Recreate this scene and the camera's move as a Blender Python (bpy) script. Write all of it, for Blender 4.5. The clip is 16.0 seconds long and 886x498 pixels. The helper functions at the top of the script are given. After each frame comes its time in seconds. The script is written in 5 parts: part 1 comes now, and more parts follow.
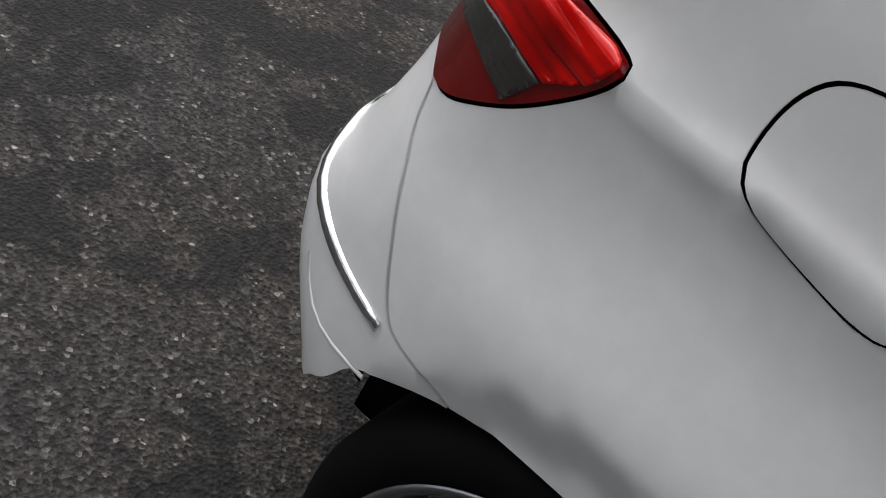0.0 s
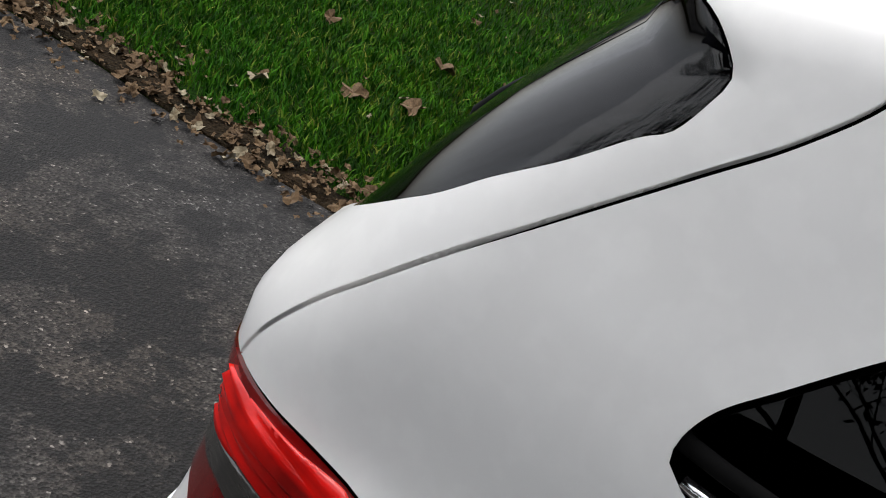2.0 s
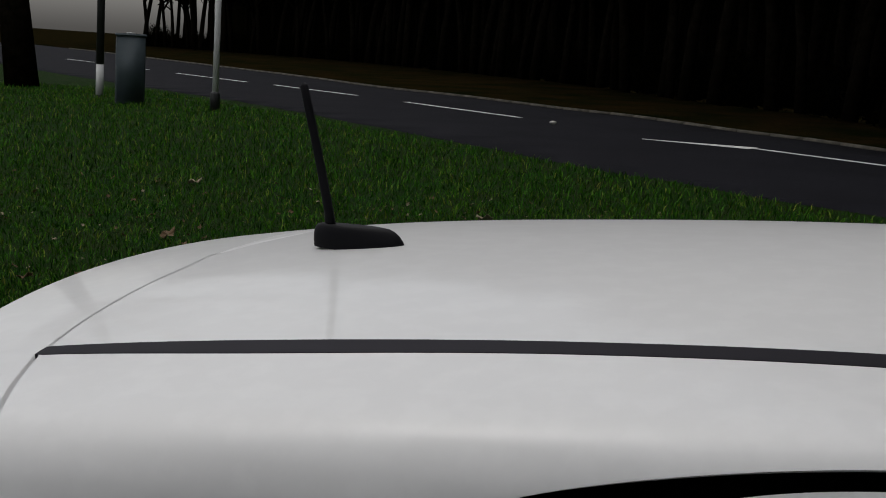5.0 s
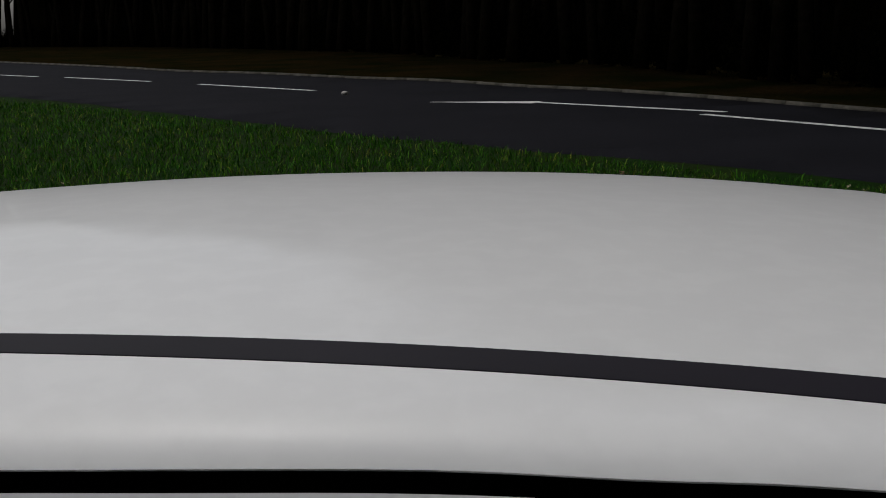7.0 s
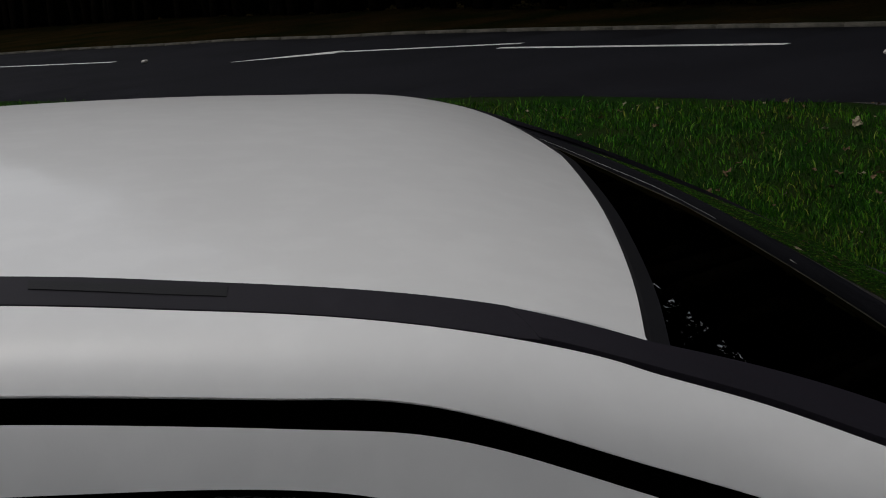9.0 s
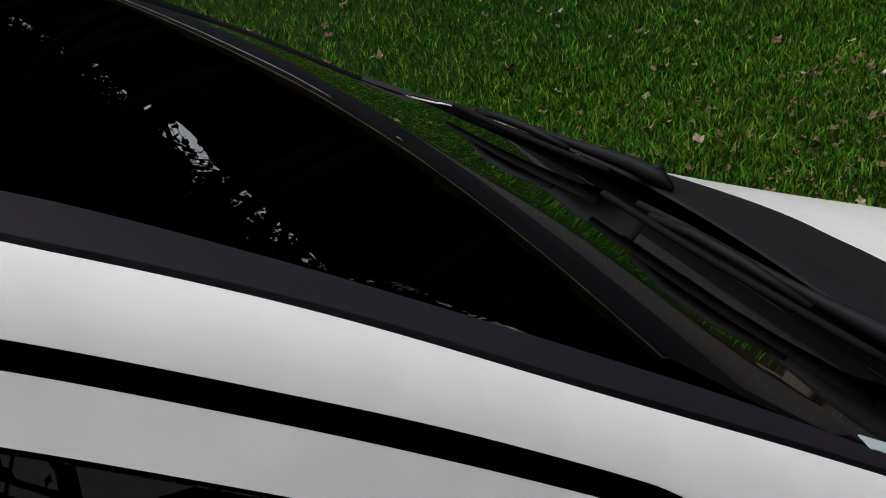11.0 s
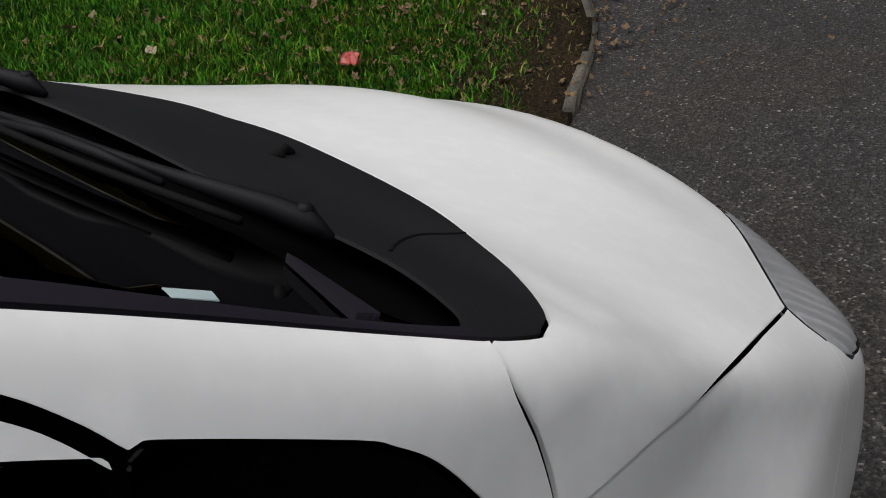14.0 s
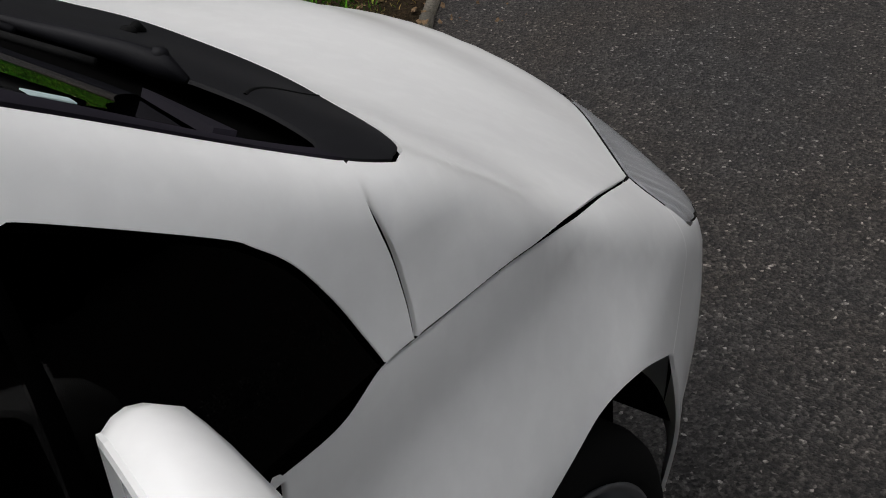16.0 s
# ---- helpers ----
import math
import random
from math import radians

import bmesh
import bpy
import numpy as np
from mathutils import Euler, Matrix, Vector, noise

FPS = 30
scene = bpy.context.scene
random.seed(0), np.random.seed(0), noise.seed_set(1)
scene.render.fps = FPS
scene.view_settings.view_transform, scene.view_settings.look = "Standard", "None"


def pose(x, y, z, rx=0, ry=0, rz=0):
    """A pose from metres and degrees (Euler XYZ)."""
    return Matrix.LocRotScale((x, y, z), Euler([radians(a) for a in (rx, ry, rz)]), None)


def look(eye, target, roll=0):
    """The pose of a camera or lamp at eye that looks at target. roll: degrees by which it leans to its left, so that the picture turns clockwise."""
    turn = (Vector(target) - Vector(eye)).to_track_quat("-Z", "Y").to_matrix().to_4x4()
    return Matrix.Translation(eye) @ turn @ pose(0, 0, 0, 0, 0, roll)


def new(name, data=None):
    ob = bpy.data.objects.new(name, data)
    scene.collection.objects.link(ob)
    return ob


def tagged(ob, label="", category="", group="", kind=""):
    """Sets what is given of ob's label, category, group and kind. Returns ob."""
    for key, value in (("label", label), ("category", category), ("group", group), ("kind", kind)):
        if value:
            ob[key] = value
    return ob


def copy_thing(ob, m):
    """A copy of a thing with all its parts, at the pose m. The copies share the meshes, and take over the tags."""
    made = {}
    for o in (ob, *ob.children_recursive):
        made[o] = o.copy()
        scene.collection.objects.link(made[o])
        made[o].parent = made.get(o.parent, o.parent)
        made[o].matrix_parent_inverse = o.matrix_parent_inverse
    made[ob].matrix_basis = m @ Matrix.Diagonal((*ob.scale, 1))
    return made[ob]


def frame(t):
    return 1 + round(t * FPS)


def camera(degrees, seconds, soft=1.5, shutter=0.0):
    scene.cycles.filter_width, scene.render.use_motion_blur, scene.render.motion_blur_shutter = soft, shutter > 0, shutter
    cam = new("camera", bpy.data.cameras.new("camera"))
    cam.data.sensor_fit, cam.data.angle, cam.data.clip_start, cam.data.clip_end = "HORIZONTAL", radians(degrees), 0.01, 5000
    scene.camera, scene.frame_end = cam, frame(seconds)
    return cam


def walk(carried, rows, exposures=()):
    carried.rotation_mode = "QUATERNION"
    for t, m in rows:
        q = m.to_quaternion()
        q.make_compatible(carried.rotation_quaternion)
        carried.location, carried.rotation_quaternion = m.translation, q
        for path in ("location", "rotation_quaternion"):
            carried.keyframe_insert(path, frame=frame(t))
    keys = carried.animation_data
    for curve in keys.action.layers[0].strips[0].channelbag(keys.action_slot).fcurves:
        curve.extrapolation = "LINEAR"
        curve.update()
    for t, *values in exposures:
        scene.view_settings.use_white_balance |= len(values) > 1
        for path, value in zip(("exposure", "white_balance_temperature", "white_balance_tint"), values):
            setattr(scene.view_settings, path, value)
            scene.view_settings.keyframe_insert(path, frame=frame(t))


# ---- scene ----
# ---- camera ----
cam = camera(40.46, 16.0, soft=1.0)
PATH = [
    (0, (0.5710, -1.6666, 1.3656), (-0.0211, -0.1168, 0.1111), 29.14),
    (0.5, (0.5370, -1.6370, 1.3711), (-0.0491, -0.0566, 0.1525), 30.21),
    (1, (0.5335, -1.6090, 1.4253), (-0.0685, 0.0500, 0.3246), 27.72),
    (1.5, (0.5383, -1.5984, 1.4862), (-0.0815, 0.1357, 0.5191), 24.23),
    (2, (0.5648, -1.6112, 1.5558), (-0.0454, 0.1989, 0.7326), 20.83),
    (2.5, (0.6138, -1.6385, 1.6310), (0.0227, 0.2352, 0.9479), 17.92),
    (3, (0.6648, -1.6479, 1.6992), (0.1265, 0.2776, 1.1254), 13.84),
    (3.5, (0.7029, -1.6084, 1.7503), (0.1952, 0.3498, 1.2666), 8.70),
    (4, (0.7493, -1.5930, 1.7827), (0.3218, 0.3991, 1.3638), 7.09),
    (4.5, (0.8587, -1.5622, 1.7968), (0.4774, 0.4517, 1.4430), 4.44),
    (4.7, (0.9417, -1.5475, 1.7993), (0.5218, 0.4621, 1.4655), 4.00),
    (7, (1.8992, -1.3039, 1.7984), (1.7570, 0.7371, 1.4235), -0.46),
    (7.5, (2.0191, -1.3459, 1.7939), (2.0064, 0.7000, 1.4187), -1.18),
    (8, (2.1369, -1.2522, 1.7571), (2.2546, 0.7908, 1.3848), -2.76),
    (8.5, (2.2370, -1.2056, 1.7394), (2.3909, 0.8314, 1.3475), -2.96),
    (9, (2.4300, -1.2221, 1.7122), (2.5433, 0.8015, 1.2445), -5.53),
    (9.5, (2.5820, -1.2247, 1.6861), (2.7385, 0.7767, 1.1418), -6.79),
    (10, (2.6294, -1.2148, 1.6569), (2.9396, 0.7444, 1.0311), -7.05),
    (10.2, (2.6482, -1.2116, 1.6479), (3.0106, 0.7286, 0.9916), -7.14),
    (12.3, (2.7419, -1.2800, 1.6413), (3.7654, 0.2741, 0.7118), -4.88),
    (12.5, (2.7598, -1.2809, 1.6317), (3.8277, 0.2416, 0.7000), -5.14),
    (13, (2.7761, -1.2925, 1.6256), (3.9029, 0.1723, 0.6711), -6.04),
    (13.5, (2.7866, -1.3064, 1.6156), (3.9709, 0.0984, 0.6406), -6.86),
    (14, (2.7964, -1.3216, 1.6024), (4.0366, 0.0166, 0.6036), -7.69),
    (14.5, (2.8139, -1.3390, 1.5831), (4.0986, -0.0748, 0.5451), -8.97),
    (15, (2.8076, -1.3628, 1.5649), (4.1208, -0.1562, 0.4944), -8.01),
    (15.6, (2.7730, -1.3742, 1.5388), (4.1230, -0.2071, 0.4702), -8.18),
    (16, (2.7245, -1.3792, 1.5307), (4.0889, -0.2437, 0.4466), -5.69),
]
EXPOSURES = [(0.0, 0.05), (0.7, 0.14), (1.5, 0.34), (2.0, 0.13), (2.5, -0.1), (3.0, -0.26), (3.5, -0.54), (4.5, -1.05), (7.0, -1.34), (9.0, -1.38), (10.0, -0.88), (12.4, 0.22), (13.5, 0.04), (14.5, -0.25), (16.0, -0.22)]
walk(cam, [(t, look(eye, target, roll)) for t, eye, target, roll in PATH], EXPOSURES)

# ---- sky and light: a bright overcast day ----
world = bpy.data.worlds.new("overcast_sky")
scene.world = world
world.use_nodes = True
wn, wl = world.node_tree.nodes, world.node_tree.links
wn.clear()
sky = wn.new("ShaderNodeTexSky")
sky.sky_type = "NISHITA"
sky.sun_disc = False
sky.sun_elevation, sky.sun_rotation = radians(70), radians(-45)
sky.air_density, sky.dust_density = 1.0, 4.0
grey = wn.new("ShaderNodeHueSaturation")
grey.inputs["Saturation"].default_value = 0.27
back = wn.new("ShaderNodeBackground")
back.inputs["Strength"].default_value = 0.25
wout = wn.new("ShaderNodeOutputWorld")
wl.new(sky.outputs[0], grey.inputs["Color"])
wl.new(grey.outputs[0], back.inputs["Color"])
wl.new(back.outputs[0], wout.inputs["Surface"])
sun = new("sun", bpy.data.lights.new("sun", "SUN"))
sun.data.energy, sun.data.angle, sun.data.color = 1.2, radians(110), (1.0, 0.98, 0.95)
sun.matrix_world = look((-1.2, -6.5, 7.5), (0.0, 0.0, 0.0))

# ---- materials ----
def shader(name, base, rough=0.5, **more):
    """A node material with two scales of variation in colour and roughness, and fine relief."""
    m = bpy.data.materials.new(name)
    m.use_nodes = True
    n, l = m.node_tree.nodes, m.node_tree.links
    b = n["Principled BSDF"]
    b.inputs["Roughness"].default_value = rough
    for key in ("Metallic", "IOR", "Coat Weight", "Coat Roughness", "Transmission Weight", "Specular IOR Level", "Sheen Weight"):
        if key in more:
            b.inputs[key].default_value = more[key]
    vary, scale, fine = more.get("vary", 0.0), more.get("scale", 3.0), more.get("fine", 120.0)
    other = more.get("other", tuple(c * (1 - vary) for c in base))
    where = n.new("ShaderNodeTexCoord")
    big, small = n.new("ShaderNodeTexNoise"), n.new("ShaderNodeTexNoise")
    big.inputs["Scale"].default_value, big.inputs["Detail"].default_value = scale, 6
    small.inputs["Scale"].default_value, small.inputs["Detail"].default_value = fine, 3
    for t in (big, small):
        l.new(where.outputs["Object"], t.inputs["Vector"])
    ramp = n.new("ShaderNodeValToRGB")
    lo, hi = more.get("edge", (0.35, 0.65))
    ramp.color_ramp.elements[0].position, ramp.color_ramp.elements[1].position = lo, hi
    ramp.color_ramp.elements[0].color, ramp.color_ramp.elements[1].color = (*base, 1), (*other, 1)
    l.new(big.outputs["Fac"], ramp.inputs["Fac"])
    grain = n.new("ShaderNodeMix")
    grain.data_type, grain.blend_type = "RGBA", "MULTIPLY"
    grain.inputs["Factor"].default_value = more.get("grain", 0.0)
    spots = n.new("ShaderNodeValToRGB")
    spots.color_ramp.elements[0].position, spots.color_ramp.elements[1].position = more.get("spots", (0.3, 0.7))
    l.new(small.outputs["Fac"], spots.inputs["Fac"])
    l.new(ramp.outputs["Color"], grain.inputs["A"])
    l.new(spots.outputs["Color"], grain.inputs["B"])
    l.new(grain.outputs["Result"], b.inputs["Base Color"])
    if more.get("bump", 0):
        bump = n.new("ShaderNodeBump")
        bump.inputs["Strength"].default_value, bump.inputs["Distance"].default_value = more["bump"], more.get("deep", 0.004)
        l.new(small.outputs["Fac"], bump.inputs["Height"])
        l.new(bump.outputs["Normal"], b.inputs["Normal"])
    return m


paint = shader("white_car_paint", (0.81, 0.81, 0.80), 0.45, other=(0.765, 0.765, 0.76), scale=2.6, fine=28, grain=0.03, spots=(0.45, 0.62), **{"Coat Weight": 0.5, "Coat Roughness": 0.06, "Specular IOR Level": 0.2})
trim_black = shader("black_trim_plastic", (0.006, 0.006, 0.008), 0.6, vary=0.3, scale=9, fine=700, grain=0.25, bump=0.08, deep=0.001, **{"Specular IOR Level": 0.15})
cowl_plastic = shader("charcoal_scuttle_plastic", (0.009, 0.009, 0.011), 0.65, vary=0.3, scale=9, fine=700, grain=0.3, bump=0.1, deep=0.001, **{"Specular IOR Level": 0.2})
strip_grey = shader("grey_roof_moulding", (0.016, 0.014, 0.020), 0.6, vary=0.25, scale=5, fine=600, grain=0.15, **{"Specular IOR Level": 0.12})
rubber = shader("black_rubber", (0.005, 0.005, 0.005), 0.8, vary=0.3, scale=8, **{"Specular IOR Level": 0.1})
# black for lining and floor pan, and for the shade inside the shell
dark = shader("inside_shade_and_lining_black", (0.003, 0.003, 0.003), 0.9, vary=0.2, **{"Specular IOR Level": 0.0})
glass = shader("tinted_glass", (0.002, 0.002, 0.002), 0.0, vary=0.0, **{"Transmission Weight": 1.0, "IOR": 1.2})
screen_glass = shader("windscreen_glass", (0.010, 0.013, 0.011), 0.0, vary=0.0, **{"Transmission Weight": 1.0, "IOR": 1.38})


def streaked_glass(name):
    """Dark rear glass with grey streaks that run down its slope."""
    m = bpy.data.materials.new(name)
    m.use_nodes = True
    n, l = m.node_tree.nodes, m.node_tree.links
    b = n["Principled BSDF"]
    b.inputs["Roughness"].default_value, b.inputs["IOR"].default_value = 0.03, 1.45
    where, turn = n.new("ShaderNodeTexCoord"), n.new("ShaderNodeMapping")
    turn.inputs["Scale"].default_value = (1.6, 30.0, 1.2)
    l.new(where.outputs["Object"], turn.inputs["Vector"])
    streak = n.new("ShaderNodeTexNoise")
    streak.inputs["Scale"].default_value, streak.inputs["Detail"].default_value, streak.inputs["Distortion"].default_value = 1.0, 6, 0.6
    l.new(turn.outputs["Vector"], streak.inputs["Vector"])
    tone, see = n.new("ShaderNodeValToRGB"), n.new("ShaderNodeValToRGB")
    for r, lo, hi in ((tone, (0.004, 0.004, 0.005), (0.045, 0.046, 0.055)), (see, (1, 1, 1), (0.1, 0.1, 0.1))):
        r.color_ramp.elements[0].position, r.color_ramp.elements[1].position = 0.42, 0.72
        r.color_ramp.elements[0].color, r.color_ramp.elements[1].color = (*lo, 1), (*hi, 1)
        l.new(streak.outputs["Fac"], r.inputs["Fac"])
    l.new(tone.outputs["Color"], b.inputs["Base Color"])
    l.new(see.outputs["Color"], b.inputs["Transmission Weight"])
    return m


rear_glass = streaked_glass("streaked_rear_glass")
chrome = shader("chrome", (0.85, 0.85, 0.87), 0.12, vary=0.08, scale=30, Metallic=1.0)
alloy = shader("silver_alloy", (0.30, 0.31, 0.33), 0.35, vary=0.2, scale=12, Metallic=0.9)
red_bright = shader("bright_red_lens", (0.85, 0.008, 0.005), 0.15, other=(0.45, 0.003, 0.002), scale=14, **{"Coat Weight": 0.3, "Coat Roughness": 0.02, "Specular IOR Level": 0.3})
red_dark = shader("dark_red_lens", (0.20, 0.004, 0.004), 0.12, other=(0.13, 0.003, 0.003), scale=14, **{"Coat Weight": 0.4, "Coat Roughness": 0.02})
smoke = shader("smoked_lens", (0.055, 0.052, 0.048), 0.15, vary=0.3, scale=16, **{"Coat Weight": 0.8, "Coat Roughness": 0.03})
clear = shader("clear_lens", (0.96, 0.97, 0.98), 0.0, vary=0.0, **{"Transmission Weight": 1.0, "IOR": 1.12})
reflector = shader("lamp_reflector", (0.62, 0.63, 0.65), 0.30, vary=0.05, scale=25, Metallic=0.7)


def asphalt_shader(name):
    """Old coarse asphalt: grey chippings, dark tar where the top is worn off in ragged patches, brown dust."""
    m = bpy.data.materials.new(name)
    m.use_nodes = True
    n, l = m.node_tree.nodes, m.node_tree.links
    b = n["Principled BSDF"]
    b.inputs["Roughness"].default_value, b.inputs["Specular IOR Level"].default_value = 0.8, 0.3
    where = n.new("ShaderNodeTexCoord")

    def tex(kind, scale, detail=4, rough=0.6):
        t = n.new(kind)
        t.inputs["Scale"].default_value = scale
        if kind == "ShaderNodeTexNoise":
            t.inputs["Detail"].default_value, t.inputs["Roughness"].default_value = detail, rough
        l.new(where.outputs["Object"], t.inputs["Vector"])
        return t

    def ramp(src, stops):
        r = n.new("ShaderNodeValToRGB")
        e = r.color_ramp.elements
        e[0].position, e[0].color = stops[0][0], (*stops[0][1], 1)
        e[1].position, e[1].color = stops[-1][0], (*stops[-1][1], 1)
        for p, c in stops[1:-1]:
            x = e.new(p)
            x.color = (*c, 1)
        l.new(src, r.inputs["Fac"])
        return r.outputs["Color"]

    def mix(a, b_, fac, how="MIX"):
        x = n.new("ShaderNodeMix")
        x.data_type, x.blend_type = "RGBA", how
        if isinstance(fac, float):
            x.inputs["Factor"].default_value = fac
        else:
            l.new(fac, x.inputs["Factor"])
        l.new(a, x.inputs["A"])
        l.new(b_, x.inputs["B"])
        return x.outputs["Result"]

    chips = tex("ShaderNodeTexVoronoi", 130)
    tone = ramp(chips.outputs["Color"], ((0.05, (0.010, 0.0095, 0.009)), (0.45, (0.037, 0.034, 0.033)), (0.78, (0.066, 0.062, 0.059)), (0.86, (0.10, 0.095, 0.09)), (0.96, (0.34, 0.325, 0.31))))
    fine = ramp(tex("ShaderNodeTexNoise", 75, 5, 0.75).outputs["Fac"], ((0.38, (0.08, 0.08, 0.08)), (0.60, (1.15, 1.15, 1.15))))
    base = mix(tone, fine, 0.85, "MULTIPLY")
    dust = ramp(tex("ShaderNodeTexNoise", 1.1, 3).outputs["Fac"], ((0.40, (1.0, 1.0, 1.0)), (0.66, (1.16, 1.06, 0.95))))
    base = mix(base, dust, 1.0, "MULTIPLY")
    patch = ramp(tex("ShaderNodeTexNoise", 2.6, 9, 0.72).outputs["Fac"], ((0.49, (0, 0, 0)), (0.52, (1, 1, 1))))
    tar = ramp(tex("ShaderNodeTexNoise", 60, 4, 0.7).outputs["Fac"], ((0.42, (0.004, 0.004, 0.004)), (0.60, (0.013, 0.012, 0.012)), (0.72, (0.05, 0.047, 0.044))))
    parts = n.new("ShaderNodeSeparateXYZ")
    l.new(where.outputs["Object"], parts.inputs[0])
    worn = n.new("ShaderNodeMapRange")
    worn.inputs["From Min"].default_value, worn.inputs["From Max"].default_value = 3.0, -0.3
    worn.inputs["To Min"].default_value, worn.inputs["To Max"].default_value = 0.12, 0.9
    l.new(parts.outputs["X"], worn.inputs["Value"])
    old = n.new("ShaderNodeMath")
    old.operation = "MULTIPLY"
    l.new(patch, old.inputs[0])
    l.new(worn.outputs["Result"], old.inputs[1])
    base = mix(base, tar, old.outputs[0])
    mottle = ramp(tex("ShaderNodeTexNoise", 17, 6, 0.7).outputs["Fac"], ((0.52, (0, 0, 0)), (0.60, (0.55, 0.55, 0.55))))
    base = mix(base, tar, mottle)
    l.new(base, b.inputs["Base Color"])
    bump = n.new("ShaderNodeBump")
    bump.inputs["Strength"].default_value, bump.inputs["Distance"].default_value = 0.9, 0.006
    l.new(chips.outputs["Distance"], bump.inputs["Height"])
    l.new(bump.outputs["Normal"], b.inputs["Normal"])
    return m


def blade_shader(name, tones, patch):
    """Grass whose blades differ one from another, with larger lush and dull patches."""
    m = bpy.data.materials.new(name)
    m.use_nodes = True
    n, l = m.node_tree.nodes, m.node_tree.links
    b = n["Principled BSDF"]
    b.inputs["Roughness"].default_value, b.inputs["Specular IOR Level"].default_value = 0.7, 0.12
    each, where = n.new("ShaderNodeNewGeometry"), n.new("ShaderNodeTexCoord")
    ramp = n.new("ShaderNodeValToRGB")
    e = ramp.color_ramp.elements
    e[0].position, e[0].color = tones[0][0], (*tones[0][1], 1)
    e[1].position, e[1].color = tones[-1][0], (*tones[-1][1], 1)
    for p, c in tones[1:-1]:
        x = e.new(p)
        x.color = (*c, 1)
    l.new(each.outputs["Random Per Island"], ramp.inputs["Fac"])
    big, small = n.new("ShaderNodeTexNoise"), n.new("ShaderNodeTexNoise")
    big.inputs["Scale"].default_value, big.inputs["Detail"].default_value = 1.1, 5
    small.inputs["Scale"].default_value, small.inputs["Detail"].default_value = 9.0, 3
    last = ramp.outputs["Color"]
    for tex, lo, hi, c0, c1 in ((big, 0.38, 0.64, (1, 1, 1), patch), (small, 0.35, 0.62, (0.42, 0.48, 0.42), (1.15, 1.12, 1.0))):
        l.new(where.outputs["Object"], tex.inputs["Vector"])
        r = n.new("ShaderNodeValToRGB")
        r.color_ramp.elements[0].position, r.color_ramp.elements[1].position = lo, hi
        r.color_ramp.elements[0].color, r.color_ramp.elements[1].color = (*c0, 1), (*c1, 1)
        l.new(tex.outputs["Fac"], r.inputs["Fac"])
        x = n.new("ShaderNodeMix")
        x.data_type, x.blend_type = "RGBA", "MULTIPLY"
        x.inputs["Factor"].default_value = 1.0
        l.new(last, x.inputs["A"])
        l.new(r.outputs["Color"], x.inputs["B"])
        last = x.outputs["Result"]
    l.new(last, b.inputs["Base Color"])
    return m


asphalt = asphalt_shader("worn_asphalt")
road_mat = shader("road_asphalt", (0.014, 0.014, 0.018), 0.9, other=(0.010, 0.010, 0.013), scale=0.6, fine=90, grain=0.4, bump=0.4, **{"Specular IOR Level": 0.05})
white_line = shader("road_marking_paint", (0.72, 0.72, 0.70), 0.7, other=(0.45, 0.45, 0.43), scale=3, edge=(0.5, 0.8), fine=60, grain=0.2)
turf = shader("turf", (0.010, 0.042, 0.003), 0.95, other=(0.022, 0.040, 0.006), scale=2.2, fine=60, grain=0.7, bump=1.0, deep=0.03, **{"Specular IOR Level": 0.05})
blade = blade_shader("grass_blade", ((0.0, (0.008, 0.048, 0.001)), (0.45, (0.026, 0.130, 0.003)), (0.85, (0.060, 0.200, 0.008)), (1.0, (0.20, 0.26, 0.05))), (1.35, 1.05, 0.9))
soil = shader("leaf_mould_soil", (0.045, 0.030, 0.017), 0.95, other=(0.020, 0.017, 0.010), scale=5, fine=70, grain=0.8, bump=1.0, deep=0.02, **{"Specular IOR Level": 0.05})
dry_blade = blade_shader("dry_grass_blade", ((0.0, (0.045, 0.060, 0.008)), (0.4, (0.075, 0.130, 0.012)), (0.8, (0.160, 0.150, 0.035)), (1.0, (0.30, 0.24, 0.10))), (1.2, 0.9, 0.8))
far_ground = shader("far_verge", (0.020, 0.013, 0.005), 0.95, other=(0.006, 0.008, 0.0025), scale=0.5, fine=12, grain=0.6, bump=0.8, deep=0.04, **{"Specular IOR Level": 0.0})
dry_leaf = shader("dry_leaf", (0.22, 0.145, 0.08), 0.8, other=(0.10, 0.062, 0.033), scale=18, fine=200, grain=0.35, **{"Specular IOR Level": 0.2})
pale_leaf = shader("pale_leaf", (0.40, 0.35, 0.25), 0.75, other=(0.22, 0.17, 0.10), scale=18, fine=200, grain=0.3, **{"Specular IOR Level": 0.2})
# bark and leaf colours set near black, with the wood's shade in them
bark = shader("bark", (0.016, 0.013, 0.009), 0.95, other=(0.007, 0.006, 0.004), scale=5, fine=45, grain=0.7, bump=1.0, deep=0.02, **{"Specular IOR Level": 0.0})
evergreen = shader("shaded_evergreen_leaves", (0.0035, 0.0045, 0.002), 0.95, other=(0.006, 0.0045, 0.0025), scale=1.2, fine=20, grain=0.4, **{"Specular IOR Level": 0.0})
kerb_mat = shader("kerb_stone", (0.13, 0.115, 0.09), 0.9, other=(0.06, 0.055, 0.04), scale=6, fine=120, grain=0.6, bump=0.6)
white_post = shader("white_post_paint", (0.70, 0.70, 0.68), 0.5, vary=0.15, scale=4)
black_post = shader("black_post_paint", (0.02, 0.02, 0.02), 0.5, vary=0.2)
cabinet_mat = shader("grey_blue_cabinet_paint", (0.055, 0.075, 0.085), 0.5, vary=0.2, scale=4)
wrapper_mat = shader("red_wrapper", (0.65, 0.08, 0.07), 0.4, other=(0.70, 0.30, 0.26), scale=30)
